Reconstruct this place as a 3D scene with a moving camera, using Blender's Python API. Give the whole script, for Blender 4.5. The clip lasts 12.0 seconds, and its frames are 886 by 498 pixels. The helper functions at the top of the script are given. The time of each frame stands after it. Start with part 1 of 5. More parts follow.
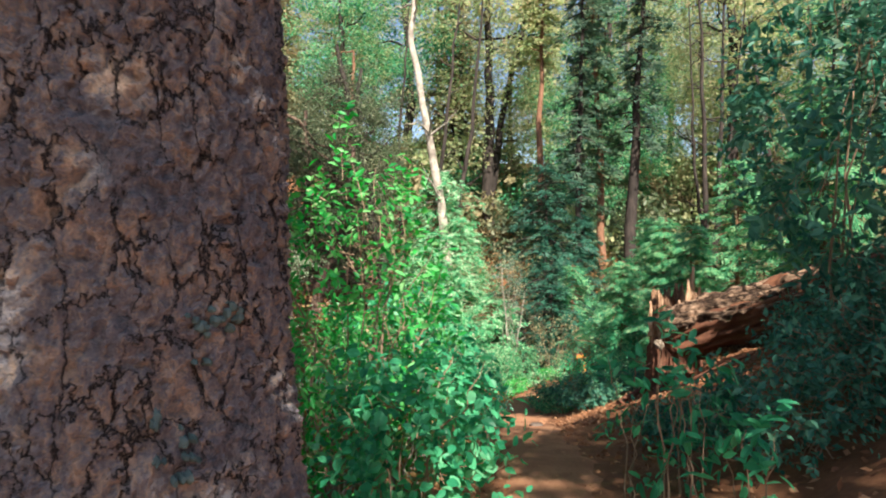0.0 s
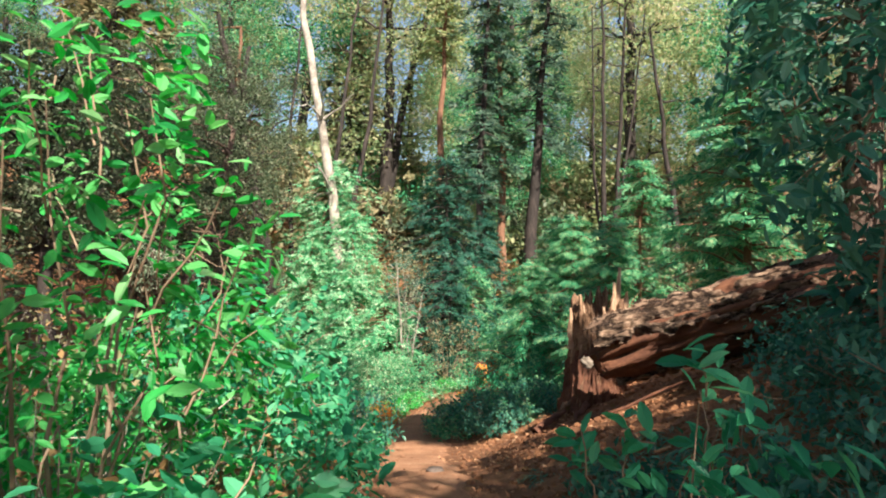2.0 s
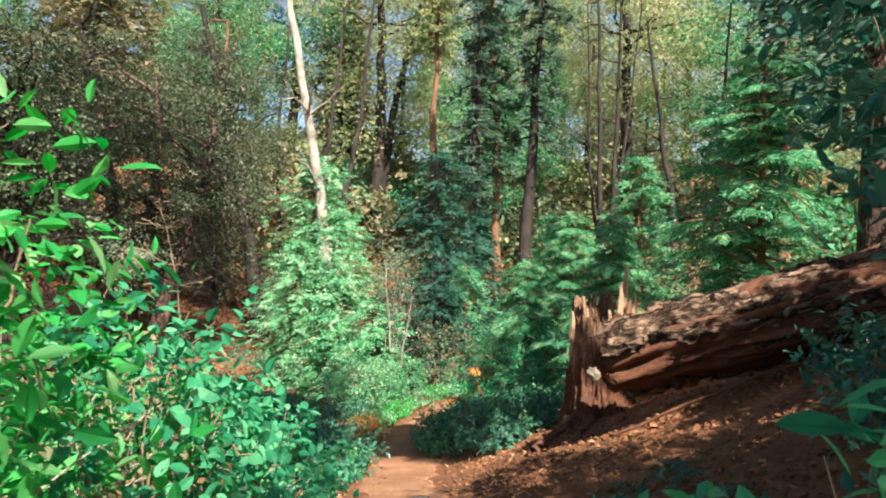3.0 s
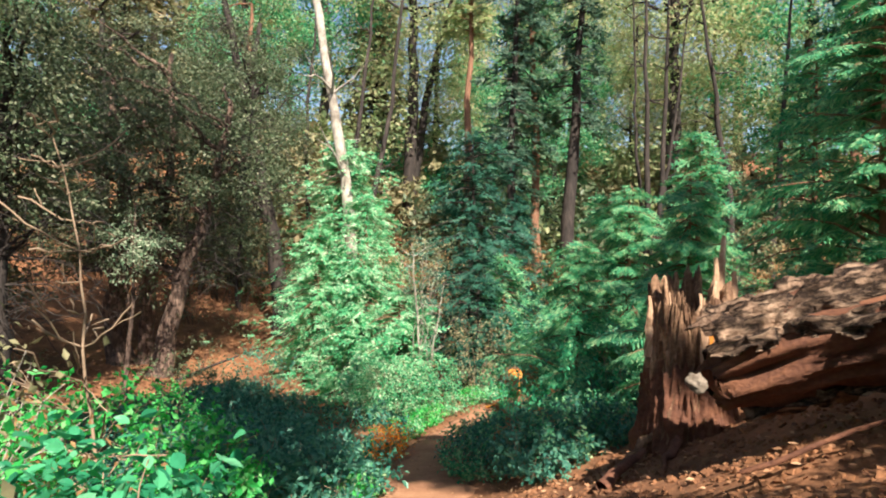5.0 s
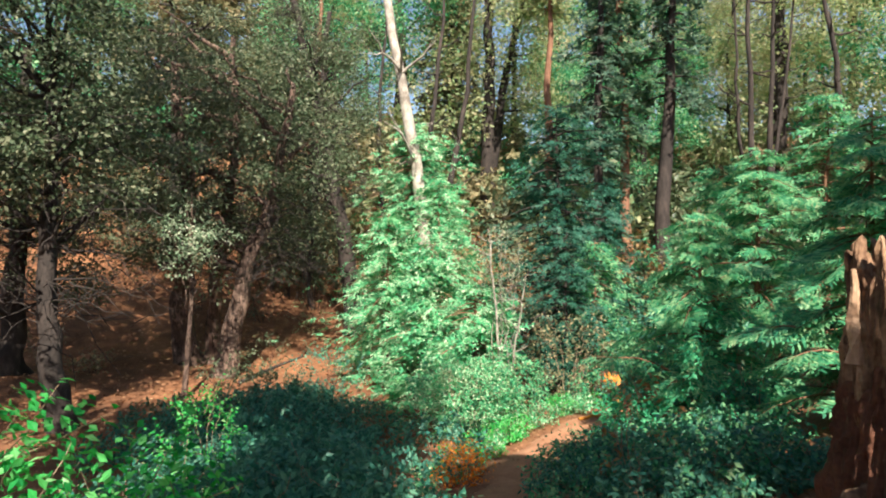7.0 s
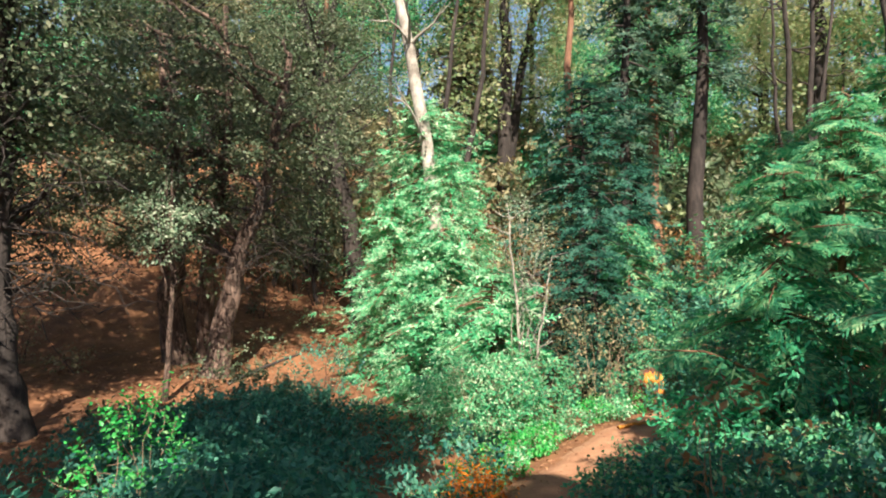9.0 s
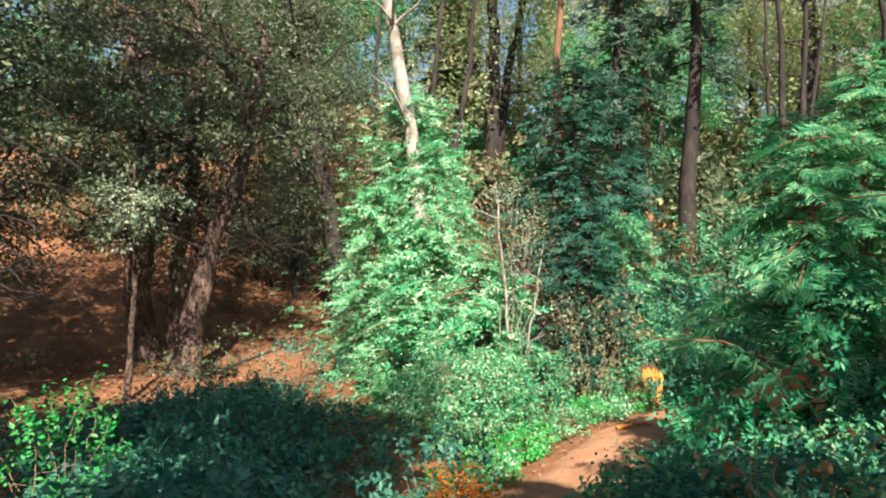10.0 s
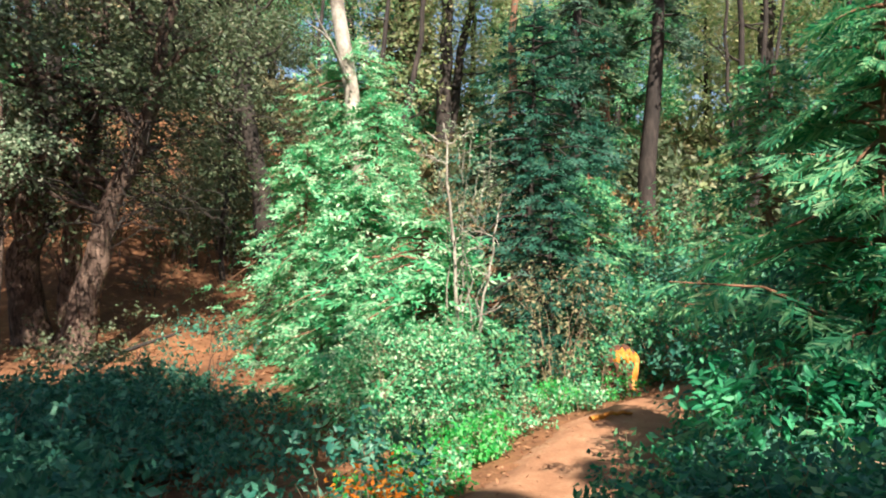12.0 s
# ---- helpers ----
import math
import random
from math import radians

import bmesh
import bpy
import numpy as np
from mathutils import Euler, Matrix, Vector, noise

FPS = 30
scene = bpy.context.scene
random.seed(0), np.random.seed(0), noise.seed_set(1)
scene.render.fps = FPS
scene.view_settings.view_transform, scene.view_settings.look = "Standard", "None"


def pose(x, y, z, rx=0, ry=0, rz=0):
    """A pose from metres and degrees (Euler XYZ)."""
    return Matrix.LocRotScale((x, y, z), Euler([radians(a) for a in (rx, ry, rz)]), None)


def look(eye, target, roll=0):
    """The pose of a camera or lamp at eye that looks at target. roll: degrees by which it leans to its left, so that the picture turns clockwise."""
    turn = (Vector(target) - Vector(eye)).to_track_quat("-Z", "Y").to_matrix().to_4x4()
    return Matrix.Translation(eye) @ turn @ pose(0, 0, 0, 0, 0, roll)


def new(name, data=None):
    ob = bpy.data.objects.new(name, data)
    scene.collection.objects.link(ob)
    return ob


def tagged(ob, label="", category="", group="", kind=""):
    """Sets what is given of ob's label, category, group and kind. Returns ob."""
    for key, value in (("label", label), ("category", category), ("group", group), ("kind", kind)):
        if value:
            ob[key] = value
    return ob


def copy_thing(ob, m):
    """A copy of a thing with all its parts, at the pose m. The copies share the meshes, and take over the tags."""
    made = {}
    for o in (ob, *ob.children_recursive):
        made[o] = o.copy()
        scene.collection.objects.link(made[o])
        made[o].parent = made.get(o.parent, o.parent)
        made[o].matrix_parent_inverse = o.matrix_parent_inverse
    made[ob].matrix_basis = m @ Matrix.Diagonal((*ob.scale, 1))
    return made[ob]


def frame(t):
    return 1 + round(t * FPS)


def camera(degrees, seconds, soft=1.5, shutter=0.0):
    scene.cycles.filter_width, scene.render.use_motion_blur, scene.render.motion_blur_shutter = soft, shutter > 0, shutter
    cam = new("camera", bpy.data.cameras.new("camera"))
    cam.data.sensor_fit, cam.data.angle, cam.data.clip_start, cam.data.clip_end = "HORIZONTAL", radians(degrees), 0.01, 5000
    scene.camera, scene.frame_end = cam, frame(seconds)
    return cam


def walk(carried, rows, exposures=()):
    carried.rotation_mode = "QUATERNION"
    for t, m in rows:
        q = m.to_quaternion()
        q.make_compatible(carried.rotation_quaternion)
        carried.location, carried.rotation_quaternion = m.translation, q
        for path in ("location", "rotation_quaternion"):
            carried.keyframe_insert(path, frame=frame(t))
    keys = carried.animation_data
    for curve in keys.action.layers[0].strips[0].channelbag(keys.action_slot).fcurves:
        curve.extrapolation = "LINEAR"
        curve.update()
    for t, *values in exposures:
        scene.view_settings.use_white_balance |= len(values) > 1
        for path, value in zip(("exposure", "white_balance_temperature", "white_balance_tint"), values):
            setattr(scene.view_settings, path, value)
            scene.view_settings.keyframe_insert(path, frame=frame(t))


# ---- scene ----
cam = camera(69.6, 12.0, soft=2.0, shutter=0.15)
METRES, EYE, TILT, LEAN, TURN = 13.0, 1.5, 0.0, 0.0, 0.0
ROWS = [
    (0.0, 0.0, 0.0, 0.0, 0.0, 0.0, -0.0),
    (0.5, 0.001, 0.0463, -0.0031, -0.37, 0.02, -0.12),
    (1.0, 0.0033, 0.0907, -0.0064, -4.28, 0.07, -0.72),
    (1.5, 0.0135, 0.1379, -0.0103, -8.58, 0.14, -1.13),
    (2.0, 0.021, 0.1792, -0.0093, -9.16, 0.17, -1.24),
    (2.5, 0.0294, 0.2174, -0.011, -9.58, 0.21, -1.26),
    (3.0, 0.0389, 0.2539, -0.0132, -9.73, 0.25, -1.27),
    (5.0, 0.0718, 0.42, -0.0395, -6.42, 0.01, -0.86),
    (5.5, 0.0791, 0.4613, -0.0442, -5.02, -0.01, -0.6),
    (6.0, 0.083, 0.5019, -0.0498, -1.99, -0.04, -0.33),
    (6.5, 0.088, 0.5437, -0.0569, -0.61, -0.05, -0.06),
    (7.0, 0.0878, 0.5832, -0.0643, 0.75, -0.05, 0.07),
    (9.0, 0.0943, 0.7409, -0.0976, 2.26, 0.02, 0.33),
    (9.5, 0.0936, 0.7773, -0.1073, 2.27, 0.02, 0.37),
    (10.0, 0.0967, 0.8144, -0.1171, 1.08, 0.03, 0.12),
    (10.5, 0.099, 0.8537, -0.1288, 0.55, -0.0, 0.05),
    (11.0, 0.1025, 0.8925, -0.1412, 0.17, -0.03, 0.05),
    (11.5, 0.1065, 0.932, -0.1527, -0.47, -0.08, -0.14),
    (12.0, 0.1106, 0.9724, -0.1671, -3.37, -0.11, -0.72),
]
walk(cam, [(t, pose(0, 0, EYE, TILT, LEAN, TURN) @ pose(METRES * x, METRES * y, METRES * z, 90 + pitch, roll, yaw)) for t, x, y, z, yaw, pitch, roll in ROWS],
     exposures=[(0.0, 1.42), (12.0, 1.42)])

# ---- world, sun ----
SUN_EL, SUN_AZ = 46.0, 170.0   # azimuth clockwise from ahead (+y): behind the walker
world = bpy.data.worlds.new("sky")
scene.world = world
world.use_nodes = True
wn = world.node_tree.nodes
sky = wn.new("ShaderNodeTexSky")
sky.sky_type, sky.sun_disc = "NISHITA", False
sky.sun_elevation, sky.sun_rotation = radians(SUN_EL), radians(SUN_AZ)
wn["Background"].inputs[1].default_value = 0.068
world.node_tree.links.new(sky.outputs[0], wn["Background"].inputs[0])
sun_data = bpy.data.lights.new("sun", "SUN")
sun_data.energy, sun_data.angle, sun_data.color = 5.0, radians(0.55), (1.0, 0.93, 0.82)
sun = new("sun", sun_data)
SUN_DIR = Vector((math.sin(radians(SUN_AZ)) * math.cos(radians(SUN_EL)), math.cos(radians(SUN_AZ)) * math.cos(radians(SUN_EL)), math.sin(radians(SUN_EL))))
sun.matrix_world = look(SUN_DIR * 60, (0, 0, 0))
tagged(sun, "the warm afternoon sun", "sun", kind="structure")

# ---- materials ----


def nodes_of(name):
    m = bpy.data.materials.new(name)
    m.use_nodes = True
    return m, m.node_tree.nodes, m.node_tree.links


def ramp_node(n, stops):
    r = n.new("ShaderNodeValToRGB")
    e = r.color_ramp.elements
    while len(e) < len(stops):
        e.new(0.5)
    for el, (p, c) in zip(e, stops):
        el.position, el.color = p, (*c, 1)
    return r


def leaf_material(name, colours, translucent=0.35, rough=0.45, patch=1.6):
    """Leaves: every leaf takes its own tone, and tones drift in patches over the plant."""
    m, n, l = nodes_of(name)
    geo, tex, ns = n.new("ShaderNodeNewGeometry"), n.new("ShaderNodeTexCoord"), n.new("ShaderNodeTexNoise")
    ns.inputs["Scale"].default_value = patch
    l.new(tex.outputs["Object"], ns.inputs["Vector"])
    add = n.new("ShaderNodeMath")
    add.operation = "MULTIPLY_ADD"
    add.inputs[1].default_value = 0.62
    l.new(geo.outputs["Random Per Island"], add.inputs[0])
    mul = n.new("ShaderNodeMath")
    mul.operation = "MULTIPLY"
    mul.inputs[1].default_value = 0.40
    l.new(ns.outputs[0], mul.inputs[0])
    l.new(mul.outputs[0], add.inputs[2])
    k = len(colours)
    r = ramp_node(n, [(i / max(1, k - 1), c) for i, c in enumerate(colours)])
    l.new(add.outputs[0], r.inputs[0])
    b = n["Principled BSDF"]
    b.inputs["Roughness"].default_value = rough
    b.inputs["Specular IOR Level"].default_value = 0.25
    l.new(r.outputs[0], b.inputs["Base Color"])
    tr, mix = n.new("ShaderNodeBsdfTranslucent"), n.new("ShaderNodeMixShader")
    hs = n.new("ShaderNodeHueSaturation")
    hs.inputs["Hue"].default_value, hs.inputs["Saturation"].default_value, hs.inputs["Value"].default_value = 0.488, 1.1, 1.35
    l.new(r.outputs[0], hs.inputs["Color"])
    l.new(hs.outputs[0], tr.inputs[0])
    mix.inputs[0].default_value = translucent
    l.new(b.outputs[0], mix.inputs[1])
    l.new(tr.outputs[0], mix.inputs[2])
    l.new(mix.outputs[0], n["Material Output"].inputs[0])
    return m


def rough_material(name, stops, scale=(4, 4, 4), detail=8, rough=0.9, bump=0.4, fine=30, crack=0.0, depth=0.03, blotch=0.9, crack_w=0.16, fissure=0.0):
    """Bark, wood and soil: two scales of noise, optional cracks, bump."""
    m, n, l = nodes_of(name)
    tex, mp = n.new("ShaderNodeTexCoord"), n.new("ShaderNodeMapping")
    mp.inputs["Scale"].default_value = scale
    l.new(tex.outputs["Object"], mp.inputs[0])
    a, f, big = n.new("ShaderNodeTexNoise"), n.new("ShaderNodeTexNoise"), n.new("ShaderNodeTexNoise")
    a.inputs["Scale"].default_value, a.inputs["Detail"].default_value = 1.0, detail
    a.inputs["Roughness"].default_value = 0.62
    f.inputs["Scale"].default_value, f.inputs["Detail"].default_value = fine, 4
    big.inputs["Scale"].default_value, big.inputs["Detail"].default_value = blotch, 3
    l.new(mp.outputs[0], a.inputs["Vector"])
    l.new(tex.outputs["Object"], f.inputs["Vector"])
    l.new(tex.outputs["Object"], big.inputs["Vector"])
    m1 = n.new("ShaderNodeMix")
    m1.inputs[0].default_value = 0.33
    l.new(a.outputs[0], m1.inputs[2])
    l.new(f.outputs[0], m1.inputs[3])
    m2 = n.new("ShaderNodeMix")
    m2.inputs[0].default_value = 0.35
    l.new(m1.outputs[0], m2.inputs[2])
    l.new(big.outputs[0], m2.inputs[3])
    st = n.new("ShaderNodeMapRange")
    st.inputs[1].default_value, st.inputs[2].default_value = 0.3, 0.7
    l.new(m2.outputs[0], st.inputs[0])
    r = ramp_node(n, stops)
    l.new(st.outputs[0], r.inputs[0])
    colour, height = r.outputs[0], m1.outputs[0]
    if crack:
        v = n.new("ShaderNodeTexVoronoi")
        v.feature = "DISTANCE_TO_EDGE"
        v.inputs["Scale"].default_value = crack
        wob = n.new("ShaderNodeVectorMath")
        wob.operation = "MULTIPLY_ADD"
        wob.inputs[1].default_value = (2.4, 2.4, 2.4)
        l.new(a.outputs[1], wob.inputs[0])
        l.new(mp.outputs[0], wob.inputs[2])
        l.new(wob.outputs[0], v.inputs["Vector"])
        mr = n.new("ShaderNodeMapRange")
        gap = n.new("ShaderNodeMapRange")
        gap.inputs[1].default_value, gap.inputs[2].default_value = 0.36, 0.66
        gap.inputs[3].default_value, gap.inputs[4].default_value = 0.15 * crack_w, 1.6 * crack_w
        l.new(big.outputs[0], gap.inputs[0])
        l.new(gap.outputs[0], mr.inputs[2])
        l.new(v.outputs[0], mr.inputs[0])
        dark = n.new("ShaderNodeMix")
        dark.data_type = "RGBA"
        l.new(mr.outputs[0], dark.inputs[0])
        dark.inputs[6].default_value = (*[c * 0.5 for c in stops[0][1]], 1)
        l.new(colour, dark.inputs[7])
        colour = dark.outputs[2]
        hm = n.new("ShaderNodeMath")
        hm.operation = "MULTIPLY"
        l.new(mr.outputs[0], hm.inputs[0])
        l.new(height, hm.inputs[1])
        height = hm.outputs[0]
    if fissure:
        fa, fm, fr = n.new("ShaderNodeTexNoise"), n.new("ShaderNodeMapping"), n.new("ShaderNodeMath")
        fm.inputs["Scale"].default_value = (1.0, 1.0, 0.38)
        fa.inputs["Scale"].default_value, fa.inputs["Detail"].default_value, fa.inputs["Distortion"].default_value = fissure, 3, 0.25
        l.new(tex.outputs["Object"], fm.inputs[0])
        l.new(fm.outputs[0], fa.inputs["Vector"])
        fr.operation = "SUBTRACT"
        fr.inputs[1].default_value = 0.5
        l.new(fa.outputs[0], fr.inputs[0])
        ab, wide, rng = n.new("ShaderNodeMath"), n.new("ShaderNodeMath"), n.new("ShaderNodeMapRange")
        ab.operation, wide.operation = "ABSOLUTE", "MULTIPLY"
        l.new(fr.outputs[0], ab.inputs[0])
        l.new(big.outputs[0], wide.inputs[0])
        wide.inputs[1].default_value = 0.10
        l.new(ab.outputs[0], rng.inputs[0])
        l.new(wide.outputs[0], rng.inputs[2])
        dk, hm2 = n.new("ShaderNodeMix"), n.new("ShaderNodeMath")
        dk.data_type, hm2.operation = "RGBA", "MULTIPLY"
        l.new(rng.outputs[0], dk.inputs[0])
        dk.inputs[6].default_value = (*[c * 1.1 for c in stops[0][1]], 1)
        l.new(colour, dk.inputs[7])
        l.new(rng.outputs[0], hm2.inputs[0])
        l.new(height, hm2.inputs[1])
        colour, height = dk.outputs[2], hm2.outputs[0]
    bp = n.new("ShaderNodeBump")
    bp.inputs["Strength"].default_value, bp.inputs["Distance"].default_value = bump, depth
    l.new(height, bp.inputs["Height"])
    b = n["Principled BSDF"]
    b.inputs["Roughness"].default_value = rough
    b.inputs["Specular IOR Level"].default_value = 0.25
    l.new(colour, b.inputs["Base Color"])
    l.new(bp.outputs[0], b.inputs["Normal"])
    return m


M_SOIL = rough_material("forest_soil", [(0.0, (0.06, 0.028, 0.016)), (0.45, (0.17, 0.075, 0.036)), (0.75, (0.28, 0.125, 0.058)), (1.0, (0.40, 0.20, 0.10))], (2.2, 2.2, 2.2), 9, 0.95, 0.7, 22, depth=0.05, blotch=0.35)
M_PATH = rough_material("trodden_earth", [(0.0, (0.17, 0.075, 0.04)), (0.5, (0.31, 0.15, 0.08)), (1.0, (0.48, 0.27, 0.155))], (3, 3, 3), 8, 0.95, 0.5, 40, depth=0.02, blotch=0.6)
M_BARK_GREY = rough_material("furrowed_grey_bark", [(0.0, (0.034, 0.038, 0.052)), (0.22, (0.140, 0.145, 0.178)), (0.48, (0.27, 0.25, 0.265)), (0.70, (0.50, 0.375, 0.295)), (1.0, (0.78, 0.57, 0.43))], (34, 34, 17), 14, 0.94, 1.0, 110, crack=0.28, crack_w=0.045, depth=0.08, blotch=5.5)
M_BARK_BROWN = rough_material("brown_oak_bark", [(0.0, (0.03, 0.02, 0.016)), (0.4, (0.10, 0.065, 0.05)), (1.0, (0.34, 0.22, 0.16))], (7, 7, 3), 9, 0.92, 1.0, 40, depth=0.06, blotch=1.2, fissure=6.5)
M_BARK_RED = rough_material("red_brown_bark", [(0.0, (0.05, 0.025, 0.018)), (0.5, (0.20, 0.10, 0.06)), (1.0, (0.38, 0.20, 0.12))], (9, 9, 2.0), 8, 0.9, 0.9, 25, depth=0.05)
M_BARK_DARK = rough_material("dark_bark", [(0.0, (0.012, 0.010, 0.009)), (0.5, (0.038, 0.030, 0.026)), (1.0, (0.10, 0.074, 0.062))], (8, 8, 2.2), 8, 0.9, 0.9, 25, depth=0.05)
M_BARK_PALE = rough_material("bleached_dead_wood", [(0.0, (0.06, 0.05, 0.04)), (0.35, (0.21, 0.175, 0.14)), (0.62, (0.40, 0.35, 0.29)), (1.0, (0.68, 0.61, 0.52))], (5, 5, 3), 10, 0.8, 0.7, 26, depth=0.04)
M_LOG = rough_material("weathered_log_bark", [(0.0, (0.05, 0.028, 0.02)), (0.4, (0.17, 0.10, 0.065)), (0.7, (0.32, 0.21, 0.14)), (1.0, (0.52, 0.37, 0.25))], (5, 11, 11), 10, 0.92, 1.0, 40, crack=0.6, depth=0.06, blotch=1.6)
# red rot, darkened further to carry the shade in the log's hollow
M_ROT = rough_material("rotten_red_wood", [(0.0, (0.03, 0.014, 0.010)), (0.5, (0.12, 0.05, 0.03)), (1.0, (0.24, 0.10, 0.05))], (3, 8, 8), 8, 0.9, 0.8, 30, depth=0.04)
M_STUMP = rough_material("splintered_stump_wood", [(0.0, (0.03, 0.015, 0.010)), (0.4, (0.12, 0.062, 0.036)), (0.7, (0.30, 0.175, 0.10)), (1.0, (0.60, 0.42, 0.28))], (13, 13, 1.6), 9, 0.85, 0.9, 28, depth=0.04, blotch=1.8)
M_SPLINT = rough_material("pale_torn_wood", [(0.0, (0.24, 0.13, 0.075)), (0.45, (0.42, 0.26, 0.16)), (1.0, (0.72, 0.54, 0.39))], (16, 16, 2.0), 8, 0.8, 0.8, 30, depth=0.03)
M_HEART = rough_material("orange_heartwood", [(0.0, (0.20, 0.06, 0.012)), (0.5, (0.52, 0.20, 0.03)), (1.0, (0.80, 0.42, 0.10))], (9, 9, 1.5), 8, 0.75, 0.6, 20, depth=0.03)
# orange wood with the sun's highlight mixed into the tones
M_AMBER = rough_material("sunlit_split_wood", [(0.0, (0.26, 0.07, 0.010)), (0.5, (0.58, 0.19, 0.02)), (1.0, (0.86, 0.52, 0.20))], (5, 5, 2.0), 6, 0.6, 0.4, 14, depth=0.02)
M_WHITE = rough_material("chalky_white_fungus", [(0.0, (0.06, 0.042, 0.03)), (0.45, (0.15, 0.115, 0.085)), (1.0, (0.30, 0.245, 0.19))], (14, 14, 14), 8, 0.9, 1.0, 40)
M_TWIG = rough_material("dry_twig_bark", [(0.0, (0.13, 0.08, 0.05)), (1.0, (0.42, 0.30, 0.20))], (8, 8, 8), 5, 0.9, 0.3, 20)
M_STONE = rough_material("grey_brown_stone", [(0.0, (0.06, 0.045, 0.038)), (1.0, (0.20, 0.15, 0.12))], (6, 6, 6), 8, 0.85, 0.6, 30)

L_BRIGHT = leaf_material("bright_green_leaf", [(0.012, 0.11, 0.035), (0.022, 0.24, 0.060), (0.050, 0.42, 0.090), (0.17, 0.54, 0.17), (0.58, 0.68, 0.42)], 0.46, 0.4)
# bluer green for plants in shade
L_TEAL = leaf_material("shaded_emerald_leaf", [(0.015, 0.12, 0.065), (0.036, 0.26, 0.125), (0.09, 0.42, 0.20), (0.28, 0.58, 0.33)], 0.42, 0.4)
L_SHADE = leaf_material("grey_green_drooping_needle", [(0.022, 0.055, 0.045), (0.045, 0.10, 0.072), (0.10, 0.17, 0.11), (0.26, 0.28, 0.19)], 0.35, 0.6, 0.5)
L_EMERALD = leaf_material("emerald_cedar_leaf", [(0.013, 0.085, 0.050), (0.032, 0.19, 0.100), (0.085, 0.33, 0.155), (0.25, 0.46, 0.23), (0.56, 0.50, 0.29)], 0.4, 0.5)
# green leaf whose palest tones stand for sun highlights
L_LIT = leaf_material("sunlit_cedar_leaf", [(0.02, 0.13, 0.055), (0.045, 0.28, 0.12), (0.11, 0.42, 0.19), (0.42, 0.58, 0.36), (0.90, 0.72, 0.58)], 0.35, 0.5)
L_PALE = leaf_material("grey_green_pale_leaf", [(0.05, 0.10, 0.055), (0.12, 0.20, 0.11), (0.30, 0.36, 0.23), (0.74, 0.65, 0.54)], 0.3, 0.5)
# conifer leaf darkened for boughs that stand in shade
L_DARK = leaf_material("shaded_conifer_leaf", [(0.009, 0.045, 0.034), (0.016, 0.078, 0.053), (0.038, 0.13, 0.082), (0.10, 0.21, 0.125)], 0.25, 0.5)
L_OAK = leaf_material("grey_green_oak_leaf", [(0.026, 0.045, 0.022), (0.056, 0.085, 0.042), (0.125, 0.155, 0.085), (0.36, 0.33, 0.22)], 0.28, 0.45)
# leaf with the shade of bank and hollow mixed in
L_LOW = leaf_material("shaded_bramble_leaf", [(0.014, 0.085, 0.065), (0.034, 0.150, 0.105), (0.085, 0.24, 0.155), (0.16, 0.33, 0.21)], 0.3, 0.4)
# far leaves are lightened: distance haze is put into the colour
L_FAR = leaf_material("hazy_yellow_green_leaf", [(0.10, 0.17, 0.085), (0.23, 0.32, 0.15), (0.40, 0.42, 0.22), (0.68, 0.48, 0.35)], 0.5, 0.6, 0.3)
# needles paled by the same painted haze
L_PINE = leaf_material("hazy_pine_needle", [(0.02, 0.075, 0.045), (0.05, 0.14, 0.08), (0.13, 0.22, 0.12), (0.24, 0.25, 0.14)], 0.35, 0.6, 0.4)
L_TAN = leaf_material("dry_tan_leaf", [(0.16, 0.08, 0.035), (0.30, 0.17, 0.07), (0.45, 0.30, 0.15)], 0.3, 0.7)
L_OLIVE = leaf_material("olive_scrub_leaf", [(0.06, 0.07, 0.035), (0.145, 0.15, 0.075), (0.30, 0.26, 0.14), (0.42, 0.27, 0.17)], 0.3, 0.6)
M_LICHEN = rough_material("blue_green_lichen", [(0.0, (0.07, 0.11, 0.115)), (1.0, (0.17, 0.26, 0.25))], (20, 20, 20), 6, 0.95, 0.6, 60)
L_ORANGE = leaf_material("orange_autumn_leaf", [(0.45, 0.10, 0.012), (0.75, 0.24, 0.02), (0.85, 0.40, 0.06)], 0.4, 0.5)
L_LITTER = leaf_material("fallen_brown_leaf", [(0.08, 0.03, 0.018), (0.22, 0.10, 0.05), (0.40, 0.21, 0.11), (0.52, 0.34, 0.20)], 0.15, 0.8, 0.8)

# ---- mesh builders ----


def mesh_from(name, verts, faces, smooth=False, counts=4):
    me = bpy.data.meshes.new(name)
    verts = np.asarray(verts, dtype=np.float32)
    faces = np.asarray(faces, dtype=np.int32)
    me.vertices.add(len(verts))
    me.vertices.foreach_set("co", verts.ravel())
    me.loops.add(faces.size)
    me.loops.foreach_set("vertex_index", faces.ravel())
    me.polygons.add(len(faces))
    me.polygons.foreach_set("loop_start", np.arange(len(faces), dtype=np.int32) * faces.shape[1])
    me.polygons.foreach_set("use_smooth", np.full(len(faces), smooth))
    me.update(calc_edges=True)
    me.validate()
    return me


def part(name, me, material, parent=None, label=""):
    """One mesh object, under a thing or a part where a parent is given."""
    ob = new(name, me)
    ob.data.name = name
    if not me.materials:
        me.materials.append(material)
    if parent is not None:
        ob.parent = parent
    if label:
        ob["label"] = label
    return ob


def thing(name, at, label, category, group="", kind="", turn=0.0):
    ob = new(name)
    ob.matrix_basis = pose(*at, 0, 0, turn)
    return tagged(ob, label, category, group, kind)


